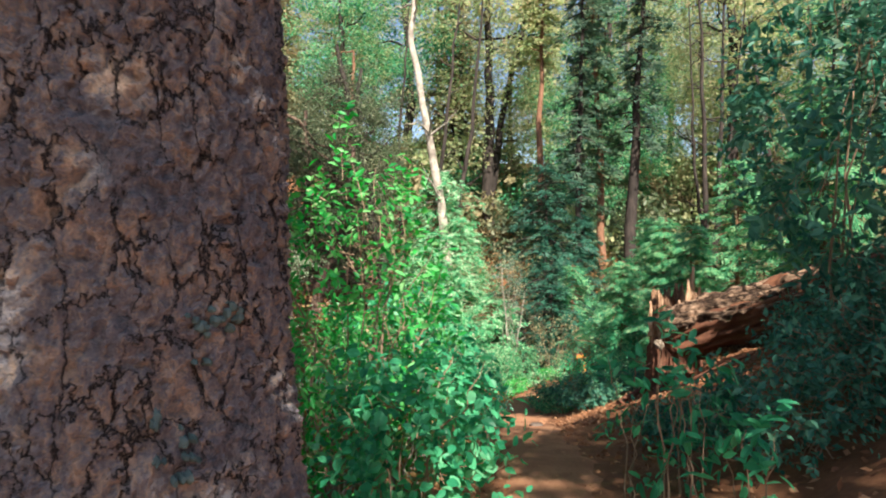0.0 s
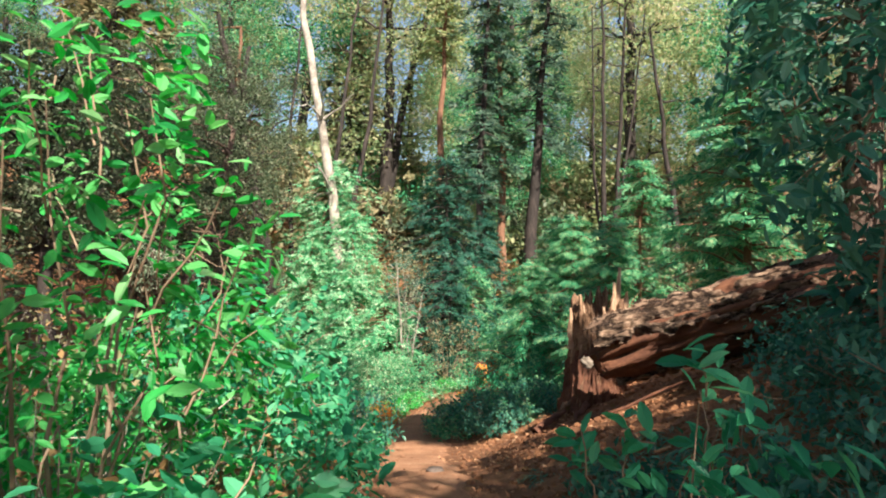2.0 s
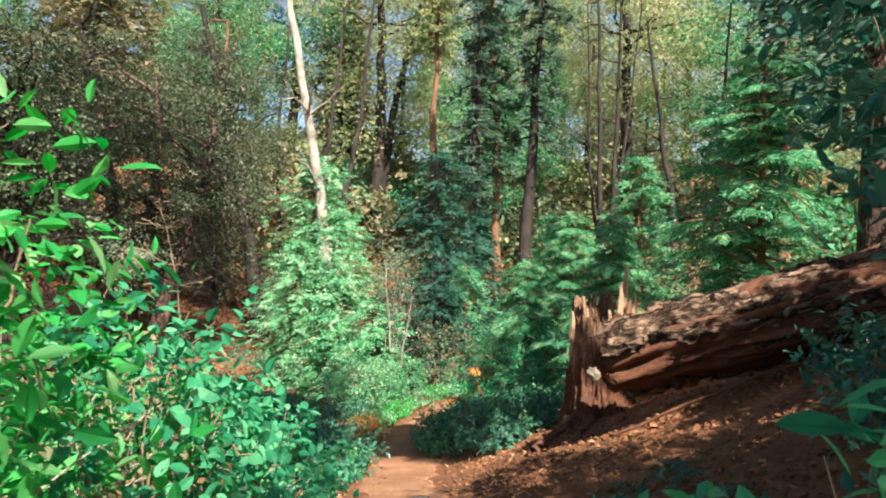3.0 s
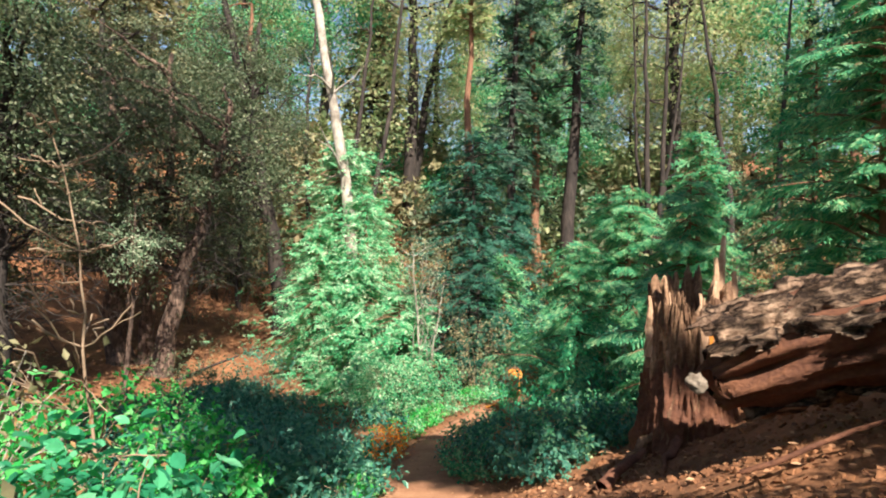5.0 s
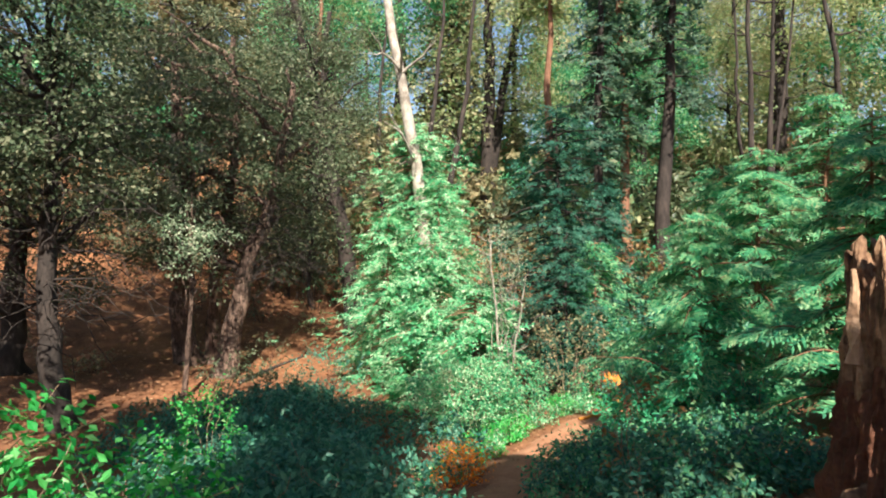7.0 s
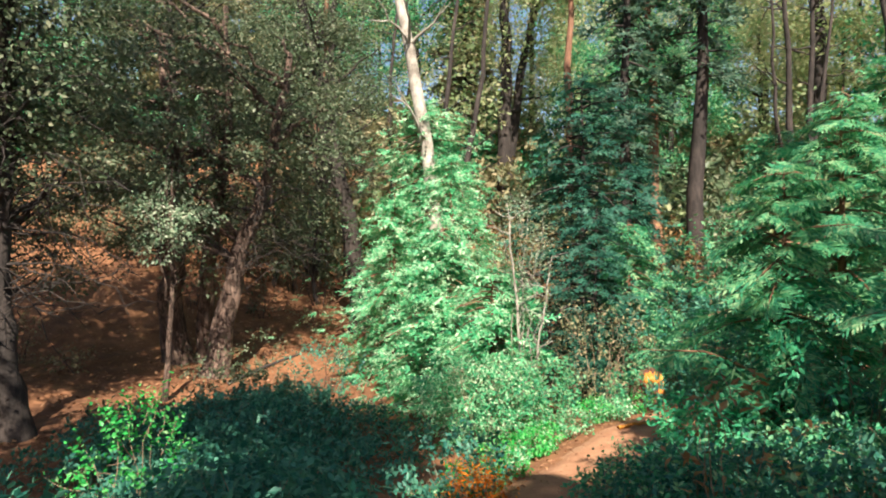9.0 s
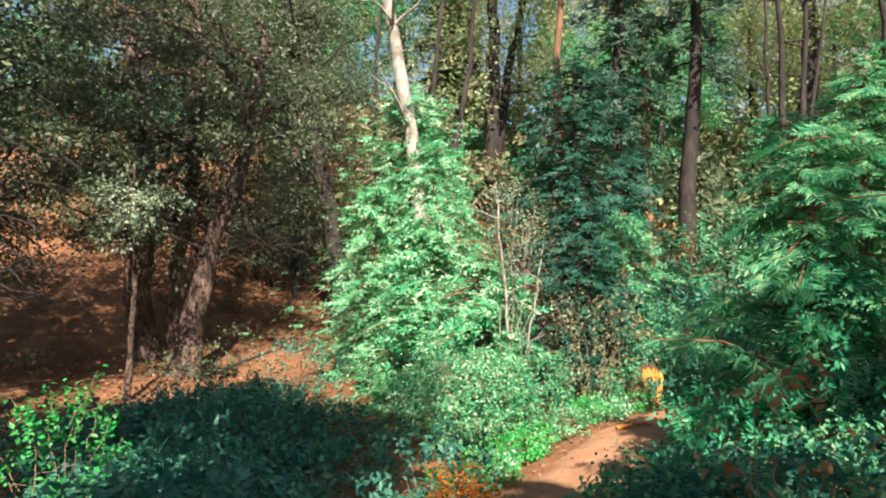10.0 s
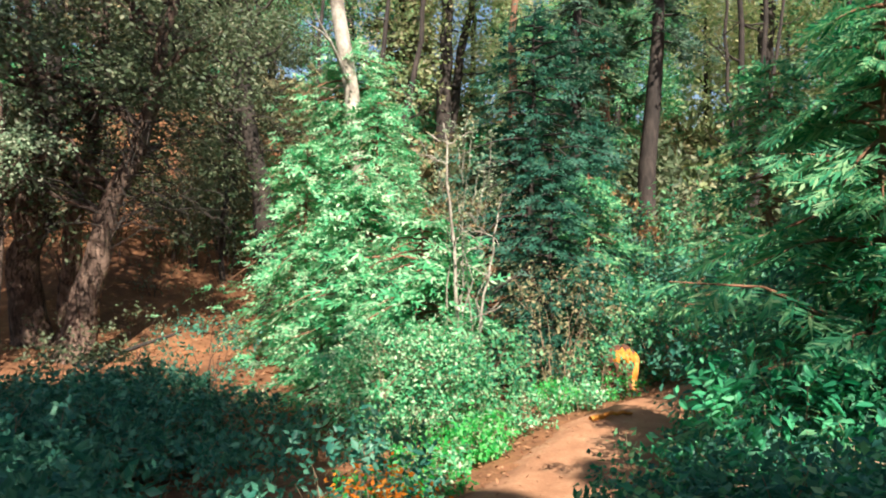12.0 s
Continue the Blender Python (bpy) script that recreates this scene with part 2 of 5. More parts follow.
def unit(a):
    return a / np.maximum(np.linalg.norm(a, axis=-1, keepdims=True), 1e-9)


# leaf shapes: x along the leaf, y across it, z its face
LEAF = (np.array([(0, 0, 0), (0.42, -0.27, 0.07), (1, 0, -0.06), (0.42, 0.27, 0.07), (0.5, 0, 0.0)]), [(0, 1, 2, 4), (0, 4, 2, 3)])
LEAF_NEAR = (np.array([(0, 0, 0), (0.22, -0.15, 0.05), (0.55, -0.21, 0.06), (0.84, -0.11, 0.02), (1, 0, -0.07), (0.84, 0.11, 0.02), (0.55, 0.21, 0.06), (0.22, 0.15, 0.05), (0.55, 0, 0.0)]),
             [(0, 1, 2, 8), (8, 2, 3, 4), (0, 8, 6, 7), (8, 4, 5, 6)])
LEAF_BROAD = (np.array([(0, 0, 0), (0.16, -0.2, 0.05), (0.45, -0.33, 0.07), (0.78, -0.2, 0.02), (1, 0, -0.09), (0.78, 0.2, 0.02), (0.45, 0.33, 0.07), (0.16, 0.2, 0.05), (0.5, 0, 0.0)]),
              [(0, 1, 2, 8), (8, 2, 3, 4), (0, 8, 6, 7), (8, 4, 5, 6)])
DIAMOND = (np.array([(0, 0, 0), (0.45, -0.26, 0.05), (1, 0, 0), (0.45, 0.26, 0.05)]), [(0, 1, 2, 3)])
NARROW = (np.array([(0, 0, 0), (0.4, -0.09, 0.02), (1, 0, -0.05), (0.4, 0.09, 0.02)]), [(0, 1, 2, 3)])


def frond(pairs, width=0.055, reach=0.42, droop=0.12, seed=0):
    v, f, rj = [], [], np.random.RandomState(seed)

    def blade(o, d, ln, w):
        d = np.array(d) / np.linalg.norm(d)
        s = np.array((-d[1], d[0], 0))
        k = len(v)
        v.extend([o, o + d * ln * 0.4 - s * w, o + d * ln, o + d * ln * 0.4 + s * w])
        f.append((k, k + 1, k + 2, k + 3))
    blade(np.zeros(3), (1, 0, -droop * 0.6), 1.0, width * 0.8)
    for i in range(pairs):
        t = 0.12 + 0.72 * i / max(1, pairs - 1)
        for sgn in (-1, 1):
            blade(np.array((min(0.95, t + rj.uniform(-0.05, 0.05)), 0, -droop * t * t)), (0.72, 0.75 * sgn * rj.uniform(0.6, 1.15), -droop * rj.uniform(0.3, 2.2)), reach * (1.08 - 0.72 * t) * rj.uniform(0.6, 1.25), width)
    return np.array(v), f


FROND = [frond(3, 0.06, 0.45, 0.15, k) for k in range(4)]
FEATHER = [frond(7, 0.034, 0.46, 0.2, 10 + k) for k in range(5)]
FROND_FAR = [frond(2, 0.10, 0.5, 0.15, 20 + k) for k in range(3)]


def scatter(shape, at, along, face, size):
    """Many copies of a leaf shape, or of several in turn, in one pair of arrays."""
    if isinstance(shape, list):
        k = len(shape)
        return joined([scatter(s, at[i::k], along[i::k], face[i::k], size[i::k]) for i, s in enumerate(shape)])
    T, F = shape
    at, along = np.asarray(at, float), unit(np.asarray(along, float))
    side = unit(np.cross(np.asarray(face, float), along) + 1e-6)
    up = np.cross(along, side)
    size = np.asarray(size, float).reshape(-1, 1, 1)
    V = at[:, None, :] + size * (T[None, :, 0:1] * along[:, None, :] + T[None, :, 1:2] * side[:, None, :] + T[None, :, 2:3] * up[:, None, :])
    F = np.asarray(F)
    faces = F[None] + (np.arange(len(at)) * len(T))[:, None, None]
    return V.reshape(-1, 3), faces.reshape(-1, F.shape[1])


def joined(pieces):
    vs, fs, k = [], [], 0
    for v, f in pieces:
        vs.append(np.asarray(v, float))
        fs.append(np.asarray(f, int) + k)
        k += len(v)
    return np.concatenate(vs), np.concatenate(fs)


def tube(points, radii, sides=8, bump=0.0, seed=0, close=True):
    """A tapered, slightly knotty limb along a line of points."""
    P, n = np.asarray(points, float), len(points)
    D = unit(np.gradient(P, axis=0))
    ref = np.array((0.31, 0.95, 0.05)) if abs(D[0][1]) < 0.9 else np.array((1.0, 0.1, 0.1))
    A = unit(np.cross(D, ref))
    B = np.cross(D, A)
    ang = np.linspace(0, 2 * np.pi, sides, endpoint=False)
    R = np.asarray(radii, float)[:, None] * np.ones(sides)
    if bump:
        rs = np.random.RandomState(seed)
        R *= 1 + bump * rs.uniform(-1, 1, R.shape)
    V = P[:, None] + R[..., None] * (np.cos(ang)[None, :, None] * A[:, None] + np.sin(ang)[None, :, None] * B[:, None])
    i, j = np.meshgrid(np.arange(n - 1), np.arange(sides), indexing="ij")
    k = (j + 1) % sides
    F = np.stack([i * sides + j, i * sides + k, (i + 1) * sides + k, (i + 1) * sides + j], -1).reshape(-1, 4)
    return V.reshape(-1, 3), F


def bent(a, b, n, sag=0.0, wob=0.0, rs=np.random):
    """Points from a to b, sagging and wobbling."""
    t = np.linspace(0, 1, n)[:, None]
    P = np.asarray(a, float) * (1 - t) + np.asarray(b, float) * t
    P[:, 2] += sag * 4 * (t * (1 - t))[:, 0]
    W = rs.uniform(-1, 1, (n, 3)) * wob
    W[0] = 0
    return P + W


# ---- the lie of the land ----
PATH_Y = [-30, -10, 0, 3.3, 5.5, 7.6, 9.6, 12.6, 14.0, 16.3, 18.4, 20.5, 22.5, 25, 32, 60]
PATH_X = [-1, -0.3, 0, 0.5, 0.95, 1.12, 1.25, 1.5, 1.75, 2.3, 3.1, 4.4, 6.6, 9.2, 14, 26]
PATH_Z = [0.5, 0.25, 0, -0.16, -0.47, -0.82, -1.2, -1.93, -2.12, -2.5, -2.66, -2.7, -2.75, -2.8, -2.9, -2.5]


def ground_z(x, y):
    x, y = np.asarray(x, float), np.asarray(y, float)
    px, pz = np.interp(y, PATH_Y, PATH_X), np.interp(y, PATH_Y, PATH_Z)
    lat = x - px
    r = np.maximum(lat - 0.55, 0)
    slope = np.interp(y, [-10, 14, 19, 40], [0.42, 0.40, 0.24, 0.12])
    right = slope * (r - 0.35 * (1 - np.exp(-r / 0.35)))
    right = np.where(r > 9, slope * (9 + (r - 9) * 0.35 - 0.35), right)
    lft = np.maximum(-lat - 0.5, 0)
    near = np.interp(y, [-5, 3, 8, 14, 20, 28, 36], [0.05, -0.02, -0.10, -0.14, -0.18, -0.17, 0.0])
    left = near * np.minimum(lft, 4.0) + 0.02 * np.maximum(lft - 7.0, 0)
    back = np.where(y > 25, 0.065 * (y - 25), 0) * 0.25
    back = back + np.minimum(0.26 * np.maximum(y - 30.5 + 0.35 * (-x - 8), 0), 5.5) * np.clip((-x - 4) / 5, 0, 1)
    back = back + np.clip(y - 42, 0, 45) * 0.34
    far = np.maximum(np.hypot(x, y - 10) - 90, 0) * -0.06
    wave = 0.07 * np.sin(x * 1.3 + 0.6 * y) * np.sin(y * 0.9 - 0.4 * x) + 0.03 * np.sin(3.1 * x + 1.2) * np.sin(2.7 * y)
    wave = wave * np.clip((np.abs(lat) - 0.5) / 1.2, 0.15, 1)
    return pz + right + np.minimum(left, 9) + np.minimum(back, 17) + far + wave


def gz(x, y):
    return float(ground_z(x, y))


def axis(lo, hi, mid0, mid1, fine):
    a = np.arange(mid0, mid1, fine)
    lo_s = mid0 - np.geomspace(fine, mid0 - lo, 40)[::-1]
    hi_s = a[-1] + np.geomspace(fine, hi - a[-1], 40)
    return np.concatenate([lo_s, a, hi_s])


def grid_mesh(name, X, Y, Z):
    ny, nx = X.shape
    i, j = np.meshgrid(np.arange(ny - 1), np.arange(nx - 1), indexing="ij")
    F = np.stack([i * nx + j, i * nx + j + 1, (i + 1) * nx + j + 1, (i + 1) * nx + j], -1).reshape(-1, 4)
    return mesh_from(name, np.stack([X, Y, Z], -1).reshape(-1, 3), F, True)


gx, gy = np.meshgrid(axis(-700, 700, -10, 14, 0.16), axis(-700, 900, -4, 34, 0.16))
rs0 = np.random.RandomState(4)
ground = part("ground", grid_mesh("ground", gx, gy, ground_z(gx, gy) + rs0.uniform(-0.018, 0.018, gx.shape) * (np.abs(gx) < 20)), M_SOIL)
tagged(ground, "red-brown forest soil strewn with fallen leaves and needles", "ground", kind="structure")

# the trodden path, a strip of its own just over the soil
sy = np.linspace(-6, 23.4, 260)
cx = np.interp(sy, PATH_Y, PATH_X)
half = np.interp(sy, [-6, 8, 12, 15, 18, 20, 31], [0.42, 0.45, 0.52, 0.75, 0.95, 0.7, 0.5])
w = np.linspace(-1, 1, 25)
edge = 1 + 0.14 * np.sin(sy * 2.3) + 0.10 * np.sin(sy * 5.7 + 1) + rs0.uniform(-0.07, 0.07, len(sy))
edge_b = 1 + 0.14 * np.sin(sy * 1.9 + 2) + 0.10 * np.sin(sy * 6.3) + rs0.uniform(-0.07, 0.07, len(sy))
PX = cx[:, None] + np.where(w[None] < 0, w[None] * (half * edge)[:, None], w[None] * (half * edge_b)[:, None])
PYY = np.repeat(sy[:, None], 25, 1)
PZ = ground_z(PX, PYY) + 0.03 - 0.05 * (np.abs(w)[None] ** 6) + rs0.uniform(-0.006, 0.006, PX.shape)
path = part("path", grid_mesh("path", PX, PYY, PZ), M_PATH)
tagged(path, "narrow trodden path of dusty red-brown earth", "path", kind="structure")

# ---- kinds of plants ----


def conifer(name, at, height, radius, leaf, bark, label, branches=60, sprays=22, size=0.3, trunk=None, bare=0.05, droop=0.25, lean=(0, 0), seed=1, shape=None, group="", power=0.8, far=False, mess=0.035, fan=False):
    """A cedar or fir: tapered trunk, whorled limbs, flat drooping sprays."""
    rs = np.random.RandomState(seed)
    t0 = thing(name, at, label, "tree", group)
    n = 10
    zz = np.linspace(-0.25, height, n)
    r0 = trunk or height * 0.016 + 0.02
    axisP = np.stack([lean[0] * (np.maximum(zz, 0) / height) ** 1.3, lean[1] * (np.maximum(zz, 0) / height) ** 1.3, zz], -1) + rs.uniform(-1, 1, (n, 3)) * 0.012 * height * np.array((1, 1, 0)) * 0.4
    part("trunk", mesh_from("trunk", *tube(axisP, r0 * (1 - 0.93 * np.linspace(0, 1, n)) * np.r_[1.35, np.ones(n - 1)], 10, 0.08, seed), True), bark, t0)
    limbs, P, D, N, S = [], [], [], [], []
    for i in range(branches):
        t = bare + (0.985 - bare) * (i + rs.rand()) / branches
        a = i * 2.399 + rs.uniform(-0.4, 0.4)
        ln = radius * (1 - t) ** power * rs.uniform(0.32 if fan else 0.5 - 1.6 * (mess - 0.035), 1.3 if fan else 1.18 + 2.4 * (mess - 0.035)) * (1 + 0.22 * math.sin(2 * a + seed) * math.sin(5 * t + seed)) + 0.1
        ln *= 1 + 6.0 * max(0.0, mess - 0.035) * noise.noise(Vector((1.3 * math.cos(a), 1.3 * math.sin(a), 0.9 * t * height + seed)))
        o = np.array([np.interp(t * height, zz, axisP[:, k]) for k in range(3)])
        out = np.array((math.cos(a), math.sin(a), 0))
        rise, roll = rs.uniform(-0.35 if fan else -0.15, 0.65 if fan else 0.25) * ln, rs.uniform(-0.9, 0.9)
        tip = o + out * ln + np.array((0, 0, rise - droop * ln))
        pts = bent(o, tip, 6, 0.10 * ln, 0.02 * ln, rs)
        limbs.append(tube(pts, np.linspace(0.12 * r0 + 0.008 + 0.006 * ln, 0.003, 6), 5))
        outs = np.array((0.75 * out[0], 0.75 * out[1], 0.75))
        m = max(4, int(sprays * (0.35 + 0.65 * ln / radius)))
        if fan:
            u = np.linspace(0.12, 1.0, m)
            sgn = np.where(np.arange(m) % 2, 1, -1) * (u < 0.97)
        else:
            u = np.clip(rs.beta(1.6, 1.0, m) * 1.03, 0.12, 1.03)
            sgn = rs.choice((-1, 1), m)
        b = np.stack([np.interp(u, np.linspace(0, 1, 6), pts[:, k]) for k in range(3)], -1)
        side = np.stack([-out[1] * sgn, out[0] * sgn, np.zeros(m)], -1)
        if fan:
            b += rs.normal(0, 0.012, b.shape)
            d = out[None] * (0.55 + 0.45 * u[:, None]) + side * (0.95 - 0.55 * u[:, None]) * rs.uniform(0.8, 1.2, (m, 1)) + np.array((0, 0, -1.0)) * (0.05 + 0.4 * u[:, None]) * rs.uniform(0.5, 1.4, (m, 1))
            P.append(b), D.append(d), N.append(np.array((0.25 * out[0] - roll * out[1], 0.25 * out[1] + roll * out[0], 1.0)) + rs.normal(0, 0.3, (m, 3)))
            S.append(size * (0.45 + 0.85 * np.sin(np.pi * (0.2 + 0.68 * u))) * rs.uniform(0.8, 1.2, m) * (0.6 + 0.4 * min(1.0, ln / radius * 1.5)))
            continue
        b += rs.normal(0, mess * ln + 0.012, b.shape)
        d = out[None] * rs.uniform(0.55, 1.1, (m, 1)) + side * rs.uniform(0.1, 0.95, (m, 1)) + np.array((0, 0, 1)) * rs.uniform(-0.55, 0.25, (m, 1))
        if mess > 0.05:
            q = b * 2.0 + seed
            full = np.sin(q[:, 0]) * np.sin(1.1 * q[:, 1] + 1) * np.sin(1.2 * q[:, 2]) + 0.6 * np.sin(2.3 * q[:, 0] + 2) * np.sin(2.6 * q[:, 2] + q[:, 1]) > -0.24 - 0.1 * rs.rand(m)
            b, d, m = b[full], d[full], int(full.sum())
        P.append(b), D.append(d), N.append(outs + rs.normal(0, 0.35, (m, 3)))
        S.append(size * rs.uniform(0.55, 1.2, m))
    if far:
        tagged(part("branchwork", mesh_from("branchwork", *joined(limbs), True), bark, t0), kind="stuff")
    else:
        for lv, lf in limbs:
            part("branch", mesh_from("branch", lv, lf, True), bark, t0)
    part("crown", mesh_from("crown", *scatter(shape or FROND, np.concatenate(P), np.concatenate(D), np.concatenate(N), np.concatenate(S))), leaf, t0)
    return t0


def bush(name, at, radii, height, leaf, label, twigs=260, per=9, size=0.06, stems=9, seed=1, shape=LEAF, category="bush", group="", low=0.1, bark=None, spread=0.28, turn=0.0):
    """A leafy shrub: stems from one root, twigs in the outer crown, leaves along the twigs."""
    rs = np.random.RandomState(seed)
    t0 = thing(name, at, label, category, group, turn=turn)
    rx, ry = radii
    heads, tubes = [], []
    for i in range(stems):
        a, q = rs.uniform(0, 6.28), rs.uniform(0.15, 0.75) ** 0.7
        tip = np.array((rx * q * math.cos(a), ry * q * math.sin(a), height * rs.uniform(0.55, 0.98)))
        base = tip * np.array((0.22, 0.22, 0)) - np.array((0, 0, 0.12))
        pts = bent(base, tip, 7, 0.06 * height, 0.03 * height, rs)
        part("stem", mesh_from("stem", *tube(pts, np.linspace(0.004 + 0.0035 * height, 0.002, 7), 6, 0.1, i), True), bark or M_TWIG, t0)
        heads.append(pts)
    P, D, N, S = [], [], [], []
    for i in range(twigs):
        g = rs.normal(size=3)
        g /= np.linalg.norm(g)
        g *= rs.uniform(0.55, 1.0) ** 0.6 * (1 + 0.22 * math.sin(3 * g[0] + seed) * math.sin(4 * g[1] + 2 * seed))
        c = np.array((g[0] * rx, g[1] * ry, height * (low + (1 - low) * (0.5 + 0.5 * g[2]))))
        s = heads[rs.randint(stems)][rs.randint(2, 7)]
        d = c - s
        d = d / (np.linalg.norm(d) + 1e-6) + np.array((0, 0, 0.35)) + rs.normal(0, 0.25, 3)
        d /= np.linalg.norm(d)
        ln = spread * rs.uniform(0.6, 1.3)
        if i % (5 if category != "bush" or size < 0.085 else 14 if spread < 0.4 else 24) == 0:
            tubes.append(tube(bent(c * 0.8 + s * 0.2, c + d * ln, 5, -0.02, 0.02, rs), (0.005, 0.004, 0.004, 0.003, 0.002), 4))
        m = per
        u = np.linspace(0.05, 1, m) * ln
        P.append(c + d * u[:, None] + rs.normal(0, 0.01 + 0.05 * spread, (m, 3)))
        perp = unit(np.cross(d, rs.normal(size=(m, 3))))
        D.append(perp + d * rs.uniform(0.2, 0.9, (m, 1)) + np.array((0, 0, -0.15)))
        N.append(np.array((g[0] * 0.6, g[1] * 0.6, 0.8)) + rs.normal(0, 0.45, (m, 3)))
        S.append(size * rs.uniform(0.6, 1.25, m))
    tagged(part("twigwork", mesh_from("twigwork", *joined(tubes), True), bark or M_TWIG, t0), kind="stuff")
    part("leaves", mesh_from("leaves", *scatter(shape, np.concatenate(P), np.concatenate(D), np.concatenate(N), np.concatenate(S))), leaf, t0)
    return t0


def broad_tree(name, at, lines, leaf, bark, label, clumps=40, per=110, size=0.1, crown=((0, 0, 6), (3, 3, 3)), r0=0.2, seed=1, shape=DIAMOND, clump=0.55, group="", sides=12, hollow=0.35, extra_limbs=10, twigs=0):
    """Trunks along given lines, limbs that reach into a ragged crown of leaf clumps."""
    rs = np.random.RandomState(seed)
    t0 = thing(name, at, label, "tree", group)
    tops = []
    for k, (pts, r) in enumerate(lines):
        pts = np.array(pts, float)
        tt, n = np.linspace(0, 1, len(pts)), 18
        q = np.linspace(0, 1, n)
        S = np.stack([np.interp(q, tt, pts[:, c]) for c in range(3)], -1)
        S[1:-1] = (S[:-2] + 2 * S[1:-1] + S[2:]) / 4
        S += rs.normal(0, 0.12 * r, S.shape)
        rad = r * (1 - 0.72 * q) * (1 + 0.5 * np.exp(-q * 22))
        part("trunk", mesh_from("trunk", *tube(S, rad, sides, 0.10, seed + k), True), bark, t0)
        tops.append(S)
    c0, rr = np.array(crown[0], float), np.array(crown[1], float)
    P, D, N, Sz, limbs = [], [], [], [], []
    for i in range(clumps):
        g = rs.normal(size=3)
        g = g / np.linalg.norm(g) * rs.uniform(hollow, 1.0) ** 0.7
        c = c0 + g * rr
        if i < extra_limbs:
            T = tops[i % len(tops)]
            near = T[np.argmin(np.linalg.norm(T - (c - np.array((0, 0, 1.2))), axis=1))]
            limbs.append(tube(bent(near, c, 7, 0.0, 0.06 * np.linalg.norm(c - near), rs), np.linspace(r0 * 0.22, 0.01, 7), 6))
        m = int(per * rs.uniform(0.5, 1.4))
        q = rs.normal(size=(m, 3))
        q = unit(q) * rs.uniform(0.2, 1.0, (m, 1)) ** 0.5 * clump * rs.uniform(0.6, 1.35) * np.array((1.15, 1.15, 0.7))
        P.append(c + q)
        D.append(q + rs.normal(0, 0.5 * clump, (m, 3)) + np.array((0, 0, -0.15)))
        N.append(g * 0.7 + np.array((0, 0, 0.7)) + rs.normal(0, 0.6, (m, 3)))
        Sz.append(size * rs.uniform(0.6, 1.3, m))
    for lv, lf in limbs:
        part("branch", mesh_from("branch", lv, lf, True), bark, t0)
    thin = []
    for i in range(twigs):
        T = tops[i % len(tops)]
        o = T[rs.randint(7, 16)]
        a, ln = rs.uniform(0, 6.28), rs.uniform(1.0, 3.0)
        e = o + np.array((math.cos(a), math.sin(a), rs.uniform(-0.5, 0.3))) * ln
        B = bent(o, e, 7, 0.16 * ln, 0.07 * ln, rs)
        thin.append(tube(B, np.linspace(0.02, 0.006, 7), 4))
        for _ in range(3):
            q = B[rs.randint(2, 7)]
            thin.append(tube(bent(q, q + rs.normal(0, 0.45, 3) - np.array((0, 0, 0.1)), 5, 0.05, 0.05, rs), np.linspace(0.014, 0.005, 5), 3))
    if thin:
        tagged(part("twigwork", mesh_from("twigwork", *joined(thin), True), M_BARK_DARK, t0), kind="stuff")
    part("crown", mesh_from("crown", *scatter(shape, np.concatenate(P), np.concatenate(D), np.concatenate(N), np.concatenate(Sz))), leaf, t0)
    return t0


def bare_tree(name, at, lines, bark, label, twigs=14, seed=1, group="", reach=1.0):
    """Leafless poles with thin side branches."""
    rs = np.random.RandomState(seed)
    t0 = thing(name, at, label, "tree", group)
    thin = []
    for k, (pts, r) in enumerate(lines):
        pts = np.array(pts, float)
        q = np.linspace(0, 1, 16)
        S = np.stack([np.interp(q, np.linspace(0, 1, len(pts)), pts[:, c]) for c in range(3)], -1)
        S[1:-1] = (S[:-2] + 2 * S[1:-1] + S[2:]) / 4 + rs.normal(0, 0.05, (14, 3)) * min(1, reach)
        part("trunk", mesh_from("trunk", *tube(S, r * (1 - 0.75 * q), 8, 0.08, seed + k), True), bark, t0)
        for i in range(twigs):
            o = S[rs.randint(4, 16)]
            a = rs.uniform(0, 6.28)
            ln = rs.uniform(0.6, 2.2) * reach
            e = o + np.array((math.cos(a) * ln, math.sin(a) * ln, rs.uniform(0.0, 0.9) * ln))
            B = bent(o, e, 6, -0.05 * ln, 0.06 * ln, rs)
            thin.append(tube(B, np.linspace(r * 0.25, 0.008, 6), 4))
            thin.append(tube(bent(B[3], B[3] + (e - o) * 0.4 + rs.normal(0, 0.3 * reach, 3), 4, 0, 0.05 * reach, rs), np.linspace(r * 0.13, 0.006, 4), 4))
    tagged(part("twigwork", mesh_from("twigwork", *joined(thin), True), bark, t0), kind="stuff")
    return t0


def on(x, y, dz=0.0):
    return (x, y, gz(x, y) + dz)


